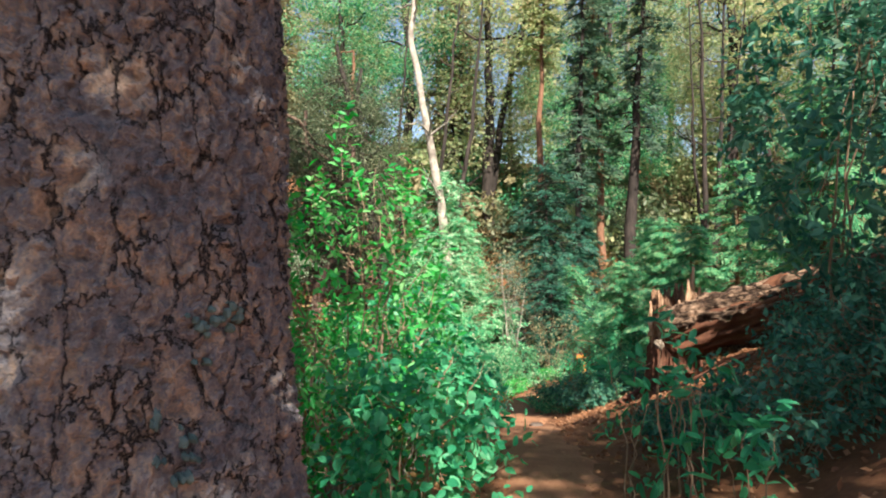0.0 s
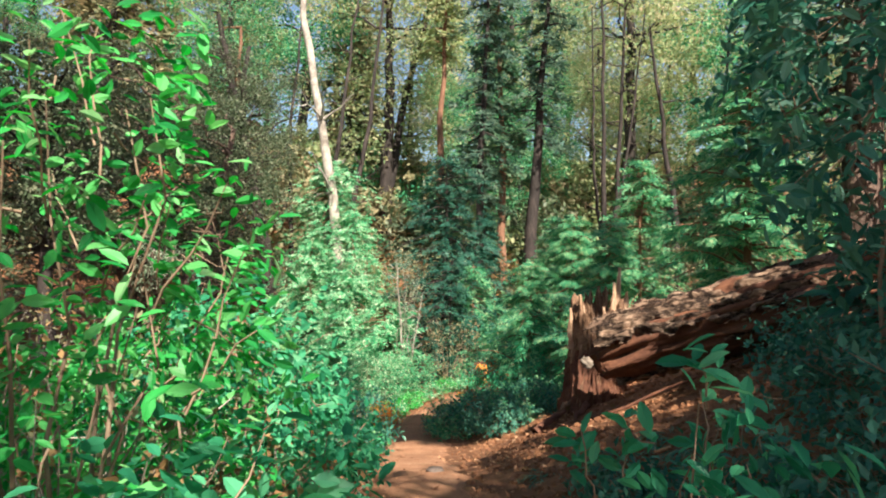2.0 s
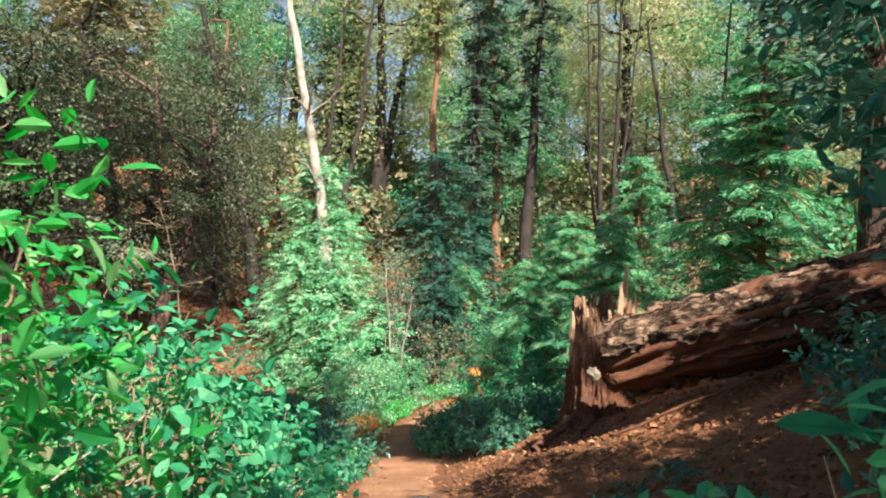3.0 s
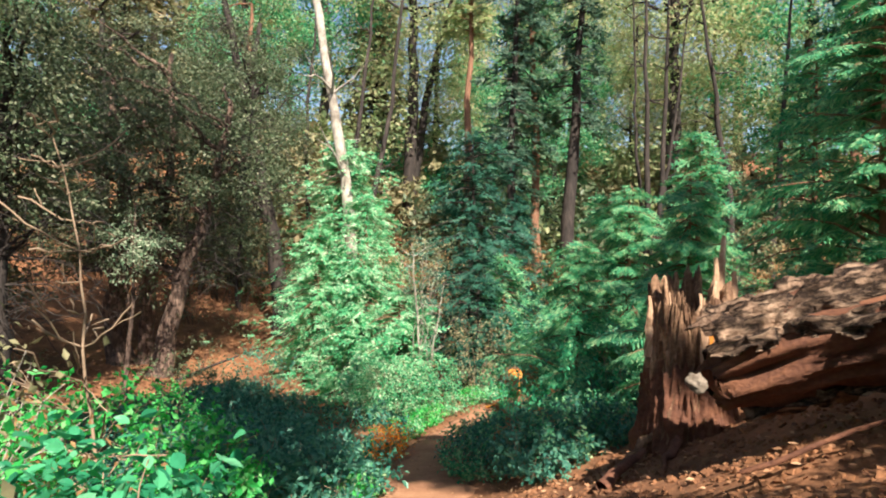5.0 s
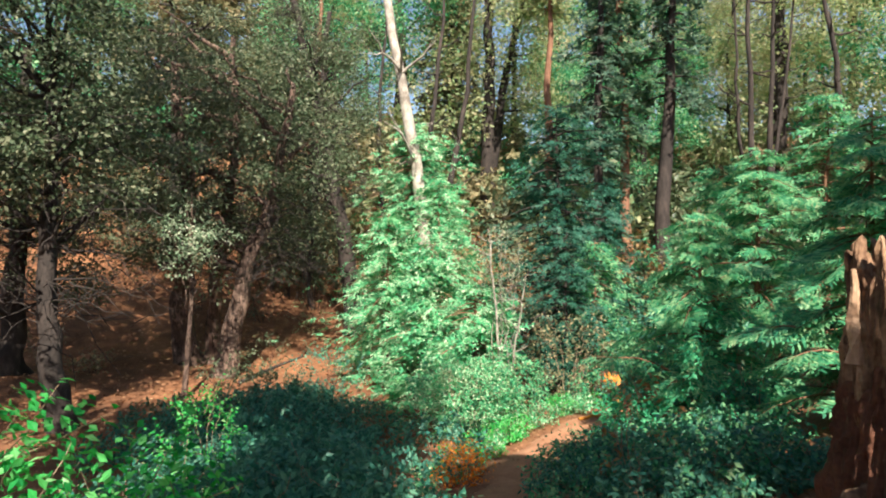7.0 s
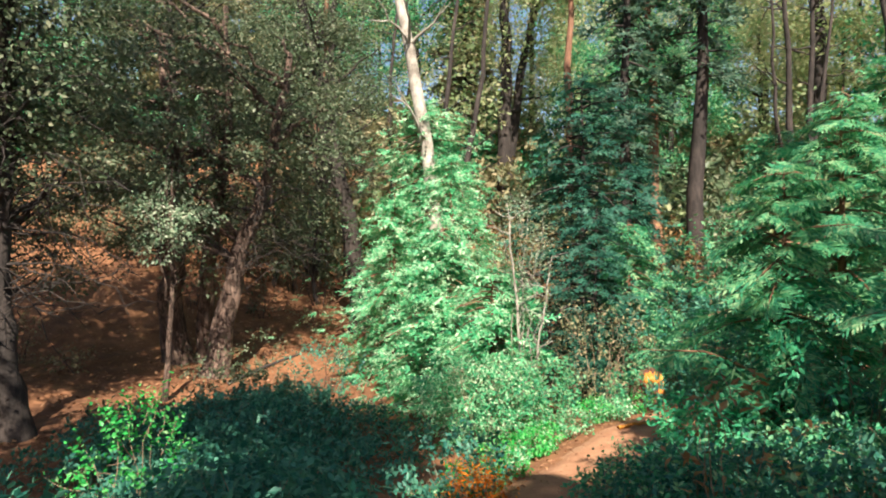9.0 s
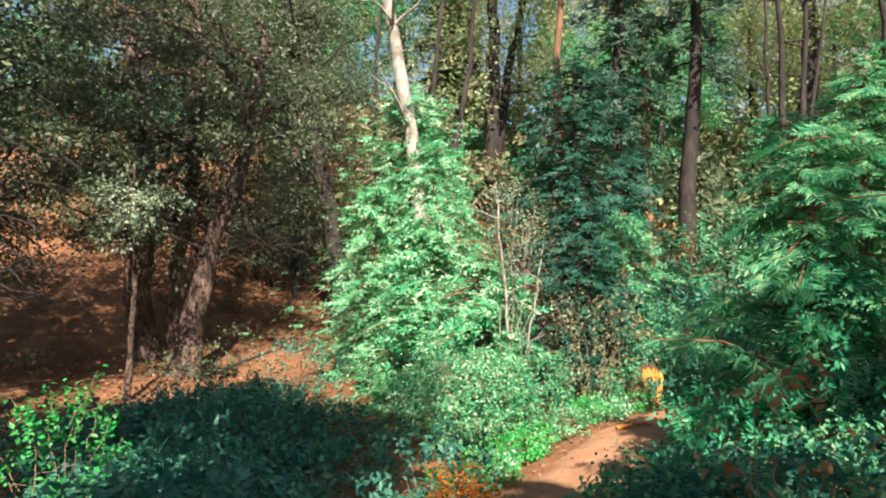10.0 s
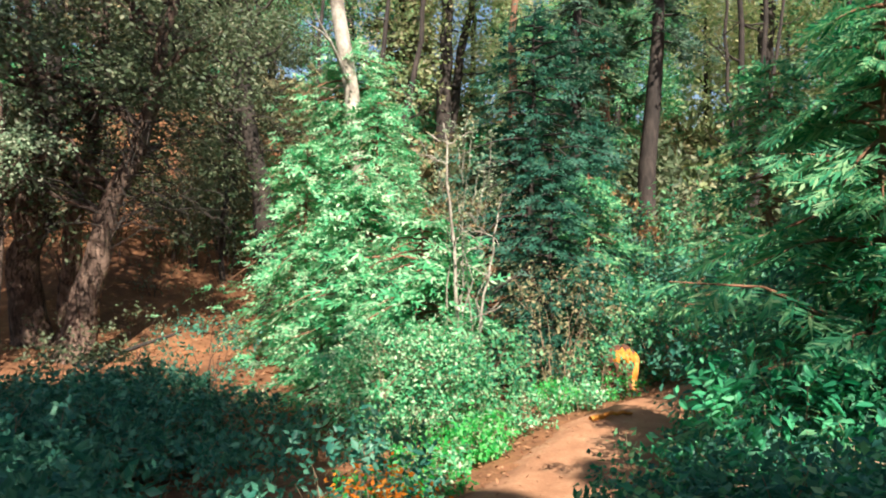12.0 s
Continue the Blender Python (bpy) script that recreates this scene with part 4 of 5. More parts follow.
# ---- oaks over the hollow ----
OAKS = [
    (-6.1, 27.4, [([(0.2, -0.3, -0.3), (0.5, 0, 1.8), (0.8, 0.2, 3.4), (1.6, 0.4, 5.6), (2.2, 0.5, 9)], 0.36)], (0.2, 0.5, 6.6), (4.2, 3.2, 4.2), 71),
    (-7.8, 29.0, [([(0, 0, -0.3), (-0.2, 0, 2.5), (0.1, 0, 6), (-0.5, 0.2, 10)], 0.45), ([(0.8, 0.2, -0.3), (1.0, 0, 3), (1.6, 0.2, 7), (1.5, 0.2, 11)], 0.28)], (-0.5, 0, 7.5), (4.5, 3.5, 4.6), 72),
    (-12.5, 27.0, [([(0, 0, -0.3), (0.3, 0, 4), (0.6, 0, 10)], 0.40)], (0, 0, 6.0), (4.5, 3.5, 4.6), 73),
    (-3.4, 33.5, [([(0.6, 0, -0.3), (0.2, 0, 4), (-0.9, 0, 9), (-2.2, 0, 15)], 0.40)], (-1.5, 0, 9.5), (3.6, 3.0, 5.5), 74),
    (-7.5, 21.5, [([(0, 0, -0.3), (-0.3, 0, 3), (-0.2, 0.2, 8)], 0.30)], (-0.8, 0, 7.6), (3.0, 2.6, 3.0), 75),
    (-11.0, 17.5, [([(0, 0, -0.3), (0.2, 0, 3), (0.4, 0.2, 8)], 0.34)], (0.3, 0, 5.2), (3.8, 3.2, 4.0), 76),
    (-12.0, 37.0, [([(0, 0, -0.3), (0.5, 0, 6), (0.2, 0, 12)], 0.40)], (0.5, 0, 8.0), (5.0, 4.0, 6.5), 77),
    (-6.5, 41.0, [([(0, 0, -0.3), (0.5, 0, 6), (1.2, 0, 14)], 0.40)], (0.5, 0, 8.0), (4.5, 4.0, 6.5), 78)]
for x, y, lines, c, r, sd in OAKS:
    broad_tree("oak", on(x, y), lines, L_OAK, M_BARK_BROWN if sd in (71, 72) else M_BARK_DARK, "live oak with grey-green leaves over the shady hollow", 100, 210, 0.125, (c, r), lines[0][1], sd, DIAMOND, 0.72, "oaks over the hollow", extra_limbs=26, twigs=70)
# L_PALE here stands for the sun on this oak's clump
broad_tree("oak", on(-5.9, 24.3), [([(-0.2, 0.4, -0.2), (0.1, 0.2, 2.5), (0.2, 0, 5.5)], 0.08)], L_PALE, M_BARK_BROWN, "small oak with a low clump, leaves paled to look sunlit", 16, 110, 0.09, ((0.3, -0.3, 4.4), (0.9, 0.8, 1.0)), 0.13, 79, DIAMOND, 0.4)
bare_tree("bare_tree", on(-5.4, 37.0), [([(0, 0, -0.2), (0.1, 0, 6), (0.2, 0, 13)], 0.09)], M_BARK_DARK, "slender dark trunk on the slope", 6, 81)
bare_tree("bare_tree", on(-6.9, 42.0), [([(-0.2, 0, -0.2), (0.3, 0, 5), (0.9, 0, 10), (1.0, 0, 15)], 0.34)], M_BARK_RED, "red-barked slender trunk in the sun", 8, 80)

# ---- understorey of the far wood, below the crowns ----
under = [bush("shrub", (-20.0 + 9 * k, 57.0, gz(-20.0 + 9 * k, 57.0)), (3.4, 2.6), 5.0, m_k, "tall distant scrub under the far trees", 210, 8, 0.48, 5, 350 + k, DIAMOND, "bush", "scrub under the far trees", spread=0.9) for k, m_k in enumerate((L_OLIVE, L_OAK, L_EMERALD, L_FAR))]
ru = np.random.RandomState(33)
for k in range(34):
    a = radians(-50 + 100 * (k + ru.rand()) / 34)
    d = ru.uniform(40, 62)
    x, y = 1 + d * math.sin(a), 8 + d * math.cos(a)
    copy_thing(under[ru.randint(4)], pose(x, y, gz(x, y) - 0.3, 0, 0, ru.uniform(0, 360)) @ Matrix.Scale(ru.uniform(0.8, 1.5), 4))

for x, y in [(9, 44), (12, 42), (15, 47), (18, 45), (6, 48), (21, 42), (-2, 49), (2, 51), (12, 52), (25, 47), (8, 55), (17, 56)]:
    copy_thing(under[ru.randint(4)], pose(x, y, gz(x, y) - 0.3, 0, 0, ru.uniform(0, 360)) @ Matrix.Scale(ru.uniform(0.8, 1.2), 4))

# ---- the far wood ----
rf = np.random.RandomState(9)
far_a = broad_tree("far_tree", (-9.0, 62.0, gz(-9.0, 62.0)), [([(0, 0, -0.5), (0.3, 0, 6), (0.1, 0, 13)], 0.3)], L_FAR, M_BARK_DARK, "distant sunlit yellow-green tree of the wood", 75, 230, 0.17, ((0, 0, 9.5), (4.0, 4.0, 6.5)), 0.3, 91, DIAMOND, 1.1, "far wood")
far_b = conifer("far_tree", (2.0, 66.0, gz(2.0, 66.0)), 18, 3.6, L_OLIVE, M_BARK_DARK, "distant olive and tan conifer of the wood", 90, 26, 1.0, None, 0.15, 0.2, seed=92, shape=FROND_FAR, group="far wood", far=True)
far_c = broad_tree("far_tree", (12.0, 60.0, gz(12.0, 60.0)), [([(0, 0, -0.5), (-0.3, 0, 6), (0.4, 0, 15)], 0.3)], L_EMERALD, M_BARK_DARK, "distant green tree of the far wood", 75, 230, 0.17, ((0, 0, 9.0), (3.6, 3.6, 7.5)), 0.3, 93, DIAMOND, 1.0, "far wood")
for k in range(41):
    a = radians(-52 + 104 * (k + rf.rand()) / 41)
    d = rf.uniform(44, 88)
    x, y = 1 + d * math.sin(a), 8 + d * math.cos(a)
    s = rf.uniform(1.15, 2.1)
    copy_thing((far_a, far_b, far_c, far_a)[rf.randint(4)], pose(x, y, gz(x, y) - 0.2, 0, 0, rf.uniform(0, 360)) @ Matrix.Scale(s, 4))

for x, y in [(16.0, 53.0), (20.8, 53.5), (14.2, 50.0), (25.5, 51.5), (11.5, 52.0)]:
    copy_thing(far_c if x < 17 else far_a, pose(x, y, gz(x, y) - 0.2, 0, 0, rf.uniform(0, 360)))

# ---- the slope with the stump and the log ----
conifer("cedar", on(5.6, 14.4), 3.2, 1.15, L_EMERALD, M_BARK_RED, "young green cedar behind the broken stump", 80, 24, 0.32, seed=121, shape=FEATHER, fan=True, droop=0.3, bare=0.0, power=0.7)
conifer("cedar", on(8.2, 13.8), 5.2, 2.2, L_EMERALD, M_BARK_RED, "young green cedar on the slope behind the log", 90, 24, 0.46, seed=122, shape=FEATHER, fan=True, droop=0.3, bare=0.0, power=0.7)
conifer("cedar", on(4.75, 16.9), 3.4, 1.2, L_EMERALD, M_BARK_RED, "young cedar with feathery boughs by the path", 80, 22, 0.36, seed=123, shape=FEATHER, fan=True, droop=0.3, bare=0.0, power=0.6)
conifer("cedar", on(6.6, 19.0), 4.6, 1.7, L_EMERALD, M_BARK_RED, "young cedar with feathery boughs on the slope", 84, 22, 0.42, seed=124, shape=FEATHER, fan=True, droop=0.3, bare=0.0, power=0.65)
conifer("cedar", on(7.8, 23.5), 5.5, 2.0, L_EMERALD, M_BARK_RED, "green cedar on the slope", 90, 36, 0.4, seed=125, droop=0.3, bare=0.0, power=0.65)
conifer("cedar", on(11.0, 19.0), 7.0, 2.6, L_EMERALD, M_BARK_RED, "green cedar higher on the slope", 100, 36, 0.45, seed=126, droop=0.3, bare=0.02, power=0.65)
conifer("cedar", on(12.5, 27.0), 8.0, 2.6, L_EMERALD, M_BARK_RED, "green cedar higher on the slope", 100, 36, 0.5, seed=127, droop=0.3, bare=0.02, power=0.65)
pine(on(10.6, 13.6), 15, (-0.3, 0.2), 0.42, L_SHADE, M_BARK_BROWN, "pine with a thick red-brown trunk on the slope", 128, 0.16, 3.0, 80, 0.4)

# ---- scrub that fills the wood between the trunks ----
rq = np.random.RandomState(15)
for k in range(40):
    y = rq.uniform(29, 46)
    x = rq.uniform(-0.62, 0.62) * (y + 2)
    if abs(x - np.interp(y, PATH_Y, PATH_X)) < 1.2 or (x < -2.5 and y < 39):
        continue
    m_k = (L_OLIVE, L_OAK, L_EMERALD, L_OAK, L_TAN)[k % 5] if x > -4 else (L_OAK, L_OLIVE, L_OAK)[k % 3]
    bush("shrub", on(x, y), (rq.uniform(1.2, 2.2), rq.uniform(1.0, 1.8)), rq.uniform(2.2, 4.8), m_k, "tall scrub between the trunks of the wood", 170, 8, 0.2, 6, 300 + k, DIAMOND, "bush", "scrub in the wood", spread=0.5)

# dry growth above the log
bush("fern", on(7.4, 11.9), (0.35, 0.35), 0.8, L_TAN, "dead curled brown fern above the log", 40, 9, 0.1, 9, 601, NARROW, "fern", bark=M_TWIG)
for k, (x, y, r) in enumerate([(6.2, 11.9, 0.7), (5.6, 12.6, 0.5), (7.0, 11.3, 0.5)]):
    bush("shrub", on(x, y), (r, 0.5), 0.55, L_TAN, "dry orange-brown grass tuft above the log", 110, 8, 0.12, 12, 610 + k, NARROW, "grass", "dry tufts above the log")
for k in range(14):
    x, y = rq.uniform(-9, 0), rq.uniform(36.5, 43)
    bush("shrub", on(x, y), (rq.uniform(1.0, 1.7), 1.0), rq.uniform(1.6, 3.2), L_OAK, "dark scrub on the slope behind the hollow", 150, 8, 0.16, 6, 730 + k, DIAMOND, "bush", "scrub in the wood", spread=0.45)
for k in range(16):
    x, y = -24 + 1.25 * k + rq.uniform(-0.5, 0.5), rq.uniform(33, 37) + 0.2 * k
    bush("shrub", on(x, y), (rq.uniform(1.4, 2.2), 1.3), rq.uniform(2.4, 4.0), L_OAK, "dark scrub on the slope behind the hollow", 170, 8, 0.15, 7, 760 + k, DIAMOND, "bush", "scrub in the wood", spread=0.45, bark=M_BARK_DARK, low=0.25)
# dry growth on the slope behind the hollow
for k in range(14, 23):
    x, y = (rq.uniform(-14, -1.5), rq.uniform(25.5, 34)) if k < 22 else (rq.uniform(-3.6, -1.8), rq.uniform(23.5, 27.5))
    bush("shrub", on(x, y), (rq.uniform(0.5, 1.1), rq.uniform(0.5, 1.0)), rq.uniform(0.6, 1.9), (L_OLIVE, L_OAK, L_OAK)[k % 3] if k < 22 else L_LOW, "dark twiggy shrub on the shaded slope", 50 if k < 22 else 120, 7, 0.09, 7, 560 + k, DIAMOND, "bush", "shrubs on the slope", spread=0.3, bark=M_BARK_DARK)

# ---- unseen oaks added behind and above the walker: they cast shade and close the wood ----
SHADE_OAKS = [(-1.5, -6.0, (1.3, 1.2, 9), (1.3, 1.1, 1.2), 42), (6.5, -6.0, (-1.8, 0.6, 9), (2.3, 2.3, 1.4), 120), (-7.5, 5.5, (3.9, 0.8, 9.6), (1.8, 2.9, 0.7), 120), (8.5, 3.5, (-6.6, 2.5, 9.6), (1.3, 2.9, 0.7), 90), (-11.0, 15.5, (4.6, 3.0, 15.0), (5.0, 4.5, 2.0), 130), (-15.0, 19.0, (1.0, 0.0, 15.0), (4.5, 4.5, 2.0), 100), (-9.5, 9.5, (7.3, 0.7, 10.4), (3.3, 2.6, 0.8), 140),
           (-8.0, 2.0, (9.4, 1.2, 10.2), (0.9, 2.3, 0.7), 70), (10.0, -1.0, (-5.5, 2.5, 8.6), (0.8, 1.3, 0.6), 50), (11.0, 4.0, (-4.3, 0.6, 8.6), (1.2, 1.2, 0.6), 9), (-18.0, 22.0, (2.0, -2.0, 14.0), (4.0, 3.0, 1.2), 60), (-16.0, 12.0, (6.5, 2.0, 13.5), (4.0, 3.0, 1.2), 105),
           (-9, -8, (0, 0, 9), (4, 4, 4), 60), (-14, 4, (0, 0, 8), (4, 4, 4), 60), (14, -6, (0, 0, 9), (4, 4, 4), 60), (-4, -18, (0, 0, 9), (4, 4, 4), 60), (22, 8, (0, 0, 9), (4, 4, 4), 60), (-18, 14, (0, 0, 8), (4, 4, 5), 60), (4, -24, (0, 0, 9), (5, 4, 5), 60)]
for k, (x, y, c, r, q) in enumerate(SHADE_OAKS):
    broad_tree("oak", on(x, y), [([(0, 0, -0.3), (c[0] * 0.2, c[1] * 0.2, 5), (c[0], c[1], c[2] + 0.5)], 0.4)], L_OAK, M_BARK_DARK, "unseen live oak added to cast shade and close the wood", q, 44, 0.3, (c, r), 0.35, 140 + k, DIAMOND, 0.9 if r[2] > 0.75 else 0.6, "oaks round the start")


def stump_shell(h_of, r_of, rings, sides, inner=0.62):
    """A hollow, jagged shell: outside up, over the broken rim, inside down."""
    V = []
    for i in range(rings):
        q = i / (rings - 1)
        for j in range(sides):
            a = 2 * math.pi * j / sides
            h = h_of(a)
            z = -0.25 + (h + 0.25) * q
            r = r_of(a, z)
            V.append((r * math.cos(a), r * math.sin(a), z))
    for i in range(8):
        q = i / 7
        for j in range(sides):
            a = 2 * math.pi * j / sides
            h = h_of(a)
            z = h - 0.03 - q * max(0.3, h - 0.55)
            r = r_of(a, z) * (0.88 - (0.88 - inner) * min(1, q * 2))
            V.append((r * math.cos(a), r * math.sin(a), z))
    n = rings + 8
    i, j = np.meshgrid(np.arange(n - 1), np.arange(sides), indexing="ij")
    k = (j + 1) % sides
    F = np.stack([i * sides + j, i * sides + k, (i + 1) * sides + k, (i + 1) * sides + j], -1).reshape(-1, 4)
    return np.array(V), F


def splinter(base, tip, w, d, rs, twist=0.2):
    """One upright shard of torn wood."""
    n = 7
    P = bent(base, tip, n, 0, 0.012, rs)
    V, F = tube(P, w * (1 - np.linspace(0, 1, n) ** 2.2 * 0.72) * (1 + rs.uniform(-0.15, 0.15, n)), 7, 0.3, rs.randint(999))
    c = np.repeat(P, 7, 0)
    V[:, 1] = c[:, 1] + (V[:, 1] - c[:, 1]) * d
    return V, F


def broken_stump(at):
    t0 = thing("tree_stump", at, "broken tree stump of splintered brown and orange wood", "tree stump", turn=0)
    rs = np.random.RandomState(6)

    def h_of(a):
        j = 0.9 * noise.noise(Vector((math.cos(a) * 2.2, math.sin(a) * 2.2, 4.4))) + 0.8 * noise.noise(Vector((math.cos(a) * 7, math.sin(a) * 7, 1.1))) + 0.35 * noise.noise(Vector((math.cos(a) * 22, math.sin(a) * 22, 2.3))) + 0.25 * noise.noise(Vector((math.cos(a) * 47, math.sin(a) * 47, 5.1)))
        front = math.cos(a - radians(215))
        return 1.62 + 0.10 * math.cos(a - radians(20)) + 0.30 * j - 0.14 * max(0, math.cos(a - radians(285))) ** 3 + 0.04 * front

    def r_of(a, z):
        flare = 0.425 + 0.10 * math.exp(-max(z, 0) * 2.6) + 0.05 * math.exp(-max(z, 0) * 1.2) * math.cos(5 * a)
        f = noise.noise(Vector((math.cos(a) * 4.5, math.sin(a) * 4.5, z * 0.8)))
        g = noise.noise(Vector((math.cos(a) * 12, math.sin(a) * 12, z * 2.2 + 7)))
        e = noise.noise(Vector((math.cos(a) * 24, math.sin(a) * 24, z * 9)))
        return flare * (1 + 0.07 * f) - 0.045 * (1 - min(1, abs(g) * 4)) + 0.04 * g + 0.022 * e + 0.012 * noise.noise(Vector((math.cos(a) * 60, math.sin(a) * 60, z * 5)))

    part("shell", mesh_from("shell", *stump_shell(h_of, r_of, 90, 260), True), M_STUMP, t0)
    # bark skirt added round the foot; its dark colour stands for shade there
    sk_n, sk_m = 50, 110
    SK = np.zeros((sk_n, sk_m, 3))
    for i in range(sk_n):
        for j in range(sk_m):
            a = radians(140 + 225 * j / (sk_m - 1))
            top = 0.78 + 0.36 * noise.noise(Vector((a * 2.2, 1.7, 0))) + 0.14 * noise.noise(Vector((a * 9, 4.2, 0)))
            z = -0.2 + (top + 0.2) * i / (sk_n - 1)
            rr = r_of(a, z) + (0.02 if 0 < i < sk_n - 1 and 0 < j < sk_m - 1 else -0.02) + 0.05 * noise.noise(Vector((a * 12, z * 3, 2))) + 0.025 * noise.noise(Vector((a * 30, z * 9, 6)))
            SK[i, j] = (rr * math.cos(a), rr * math.sin(a), z)
    si, sj = np.meshgrid(np.arange(sk_n - 1), np.arange(sk_m - 1), indexing="ij")
    part("bark", mesh_from("bark", SK.reshape(-1, 3), np.stack([si * sk_m + sj, si * sk_m + sj + 1, (si + 1) * sk_m + sj + 1, (si + 1) * sk_m + sj], -1).reshape(-1, 4), True), M_ROT, t0, "rotten bark skirt, coloured dark to stand for shade on the foot")
    # heartwood seen between the shards, and the tall shards at the back
    for k in range(7):
        a = radians(262 + k * 8)
        b = np.array((0.47 * math.cos(a), 0.47 * math.sin(a) + 0.02, 0.78 + rs.uniform(-0.1, 0.1)))
        part("heartwood", mesh_from("heartwood", *splinter(b, b + np.array((rs.uniform(-0.03, 0.03), 0.02, rs.uniform(0.45, 0.75))), 0.045, 0.6, rs), False), M_HEART if k % 2 else M_SPLINT, t0, "orange torn heartwood" if k % 2 else "")
    for x, y, z0, z1, w in [(0.26, -0.12, 0.8, 2.22, 0.075), (0.20, -0.20, 0.9, 1.98, 0.06), (0.38, -0.18, 0.7, 1.84, 0.065), (0.33, -0.22, 0.7, 1.72, 0.05), (0.11, -0.26, 1.0, 1.74, 0.05), (-0.36, 0.1, 1.0, 1.60, 0.05), (-0.27, 0.05, 1.0, 1.58, 0.05), (-0.44, 0.0, 0.9, 1.54, 0.05), (0.04, -0.2, 1.0, 1.58, 0.05)]:
        part("splinter", mesh_from("splinter", *splinter((x, y, z0), (x + rs.uniform(-0.03, 0.05), y, z1), w * 1.15, 0.75, rs)), M_SPLINT, t0, "pale upright splinter")
    for k, (a, ln) in enumerate([(195, 0.55), (230, 0.8), (290, 0.5), (325, 0.6)]):
        c, s = math.cos(radians(a)), math.sin(radians(a))
        e = (c * (0.45 + ln), s * (0.45 + ln))
        ez = gz(at[0] + e[0], at[1] + e[1]) - at[2]
        P = bent((c * 0.40, s * 0.40, 0.12), (e[0], e[1], ez - 0.04), 8, 0.02, 0.03, rs)
        part("root", mesh_from("root", *tube(P, np.linspace(0.06, 0.012, 8), 9, 0.35, k), True), M_ROT if k % 2 else M_STUMP, t0)
    return t0


broken_stump((4.36, 12.0, gz(4.2, 11.8) - 0.06))


def fallen_log(a, b, r):
    """A thick fallen trunk: furrowed bark above, rotten and hollow beneath at the broken end."""
    a, b = Vector(a), Vector(b)
    ln = (b - a).length
    t0 = new("fallen_log")
    t0.matrix_basis = Matrix.Translation(a) @ (b - a).to_track_quat("X", "Z").to_matrix().to_4x4()
    tagged(t0, "thick fallen log with weathered furrowed bark and a rotten hollow underside", "log")
    nx, ns = 190, 130
    V = np.zeros((nx, ns, 3))
    for i in range(nx):
        x = ln * (i / (nx - 1)) ** 1.15
        for j in range(ns):
            th = 2 * math.pi * j / ns
            c, s = math.cos(th), math.sin(th)
            f = noise.noise(Vector((x * 0.9, c * 3.6, s * 3.6)))
            g = noise.noise(Vector((x * 4.2, c * 8, s * 8)))
            h = noise.noise(Vector((x * 8.0 + 3, c * 20, s * 20)))
            k = 1 - min(1, abs(f) * 3.0)
            m2 = 1 - min(1, abs(g) * 5)
            rr = r * (1.0 + 0.06 * noise.noise(Vector((x * 0.5, c, s)))) - 0.10 * k * k - 0.075 * m2 + 0.07 * g + 0.04 * h
            V[i, j] = (x + 0.10 * g * (x < 0.5) + (0.25 * noise.noise(Vector((c * 3, s * 3, 5))) if i == 0 else 0), rr * c, rr * s)
    keep = np.zeros((nx - 1, ns), bool)
    for i in range(nx - 1):
        x = ln * (i / (nx - 1)) ** 1.15
        for j in range(ns):
            th = 360.0 * j / ns
            gap = 2.5 - 0.4 * math.sin(j * 0.7) - 0.3 * math.sin(j * 1.9)
            keep[i, j] = not (x < gap and 160 + 9 * x + 5 * math.sin(x * 9) + 4 * math.sin(x * 23) < th < 268)
    i, j = np.meshgrid(np.arange(nx - 1), np.arange(ns), indexing="ij")
    k = (j + 1) % ns
    F = np.stack([i * ns + j, i * ns + k, (i + 1) * ns + k, (i + 1) * ns + j], -1)[keep]
    part("bark", mesh_from("bark", V.reshape(-1, 3), F, True), M_LOG, t0)
    # rotten core; the hollow's shade is part of its dark colour
    W = np.zeros((60, 60, 3))
    for i in range(60):
        x = -0.10 + (ln + 0.02) * i / 59
        for j in range(60):
            th = 2 * math.pi * j / 60
            c, s = math.cos(th), math.sin(th)
            f = noise.noise(Vector((x * 1.2, c * 5, s * 5 + 9)))
            front = max(0, math.cos(th - radians(222)))
            rr = r * (0.86 - 0.22 * 1.5 * front * max(0, 1 - x / 2.6)) * (0.66 + 0.34 * min(1, (x + 0.1) / 0.7)) + 0.13 * f + 0.07 * noise.noise(Vector((x * 2.2, c * 11, s * 11))) + 0.03 * noise.noise(Vector((x * 7, c * 22, s * 22)))
            W[i, j] = (x + 0.18 * f * (i == 0), rr * c, rr * s - 0.12 * max(0, 1 - x / 0.8))
    i, j = np.meshgrid(np.arange(59), np.arange(60), indexing="ij")
    k = (j + 1) % 60
    F = np.stack([i * 60 + j, i * 60 + k, (i + 1) * 60 + k, (i + 1) * 60 + j], -1).reshape(-1, 4)
    F = np.concatenate([F, np.array([(q, q + 1, 58 - q, 59 - q) for q in range(0, 29)])])
    part("rotten_core", mesh_from("rotten_core", W.reshape(-1, 3), F, True), M_ROT, t0, "red rotten wood of the hollow underside, darkened for its shade")
    rs = np.random.RandomState(8)
    for q in range(9):
        x, th = rs.uniform(0.3, ln * 0.6), radians(rs.uniform(196, 262))
        o = np.array((x, r * 0.72 * math.cos(th), r * 0.72 * math.sin(th)))
        part("splinter", mesh_from("splinter", *splinter(o, o + np.array((rs.uniform(0.3, 0.8), rs.uniform(-0.05, 0.05), rs.uniform(-0.06, 0.06))), 0.03, 0.8, rs)), M_LOG, t0)
    bm = bmesh.new()
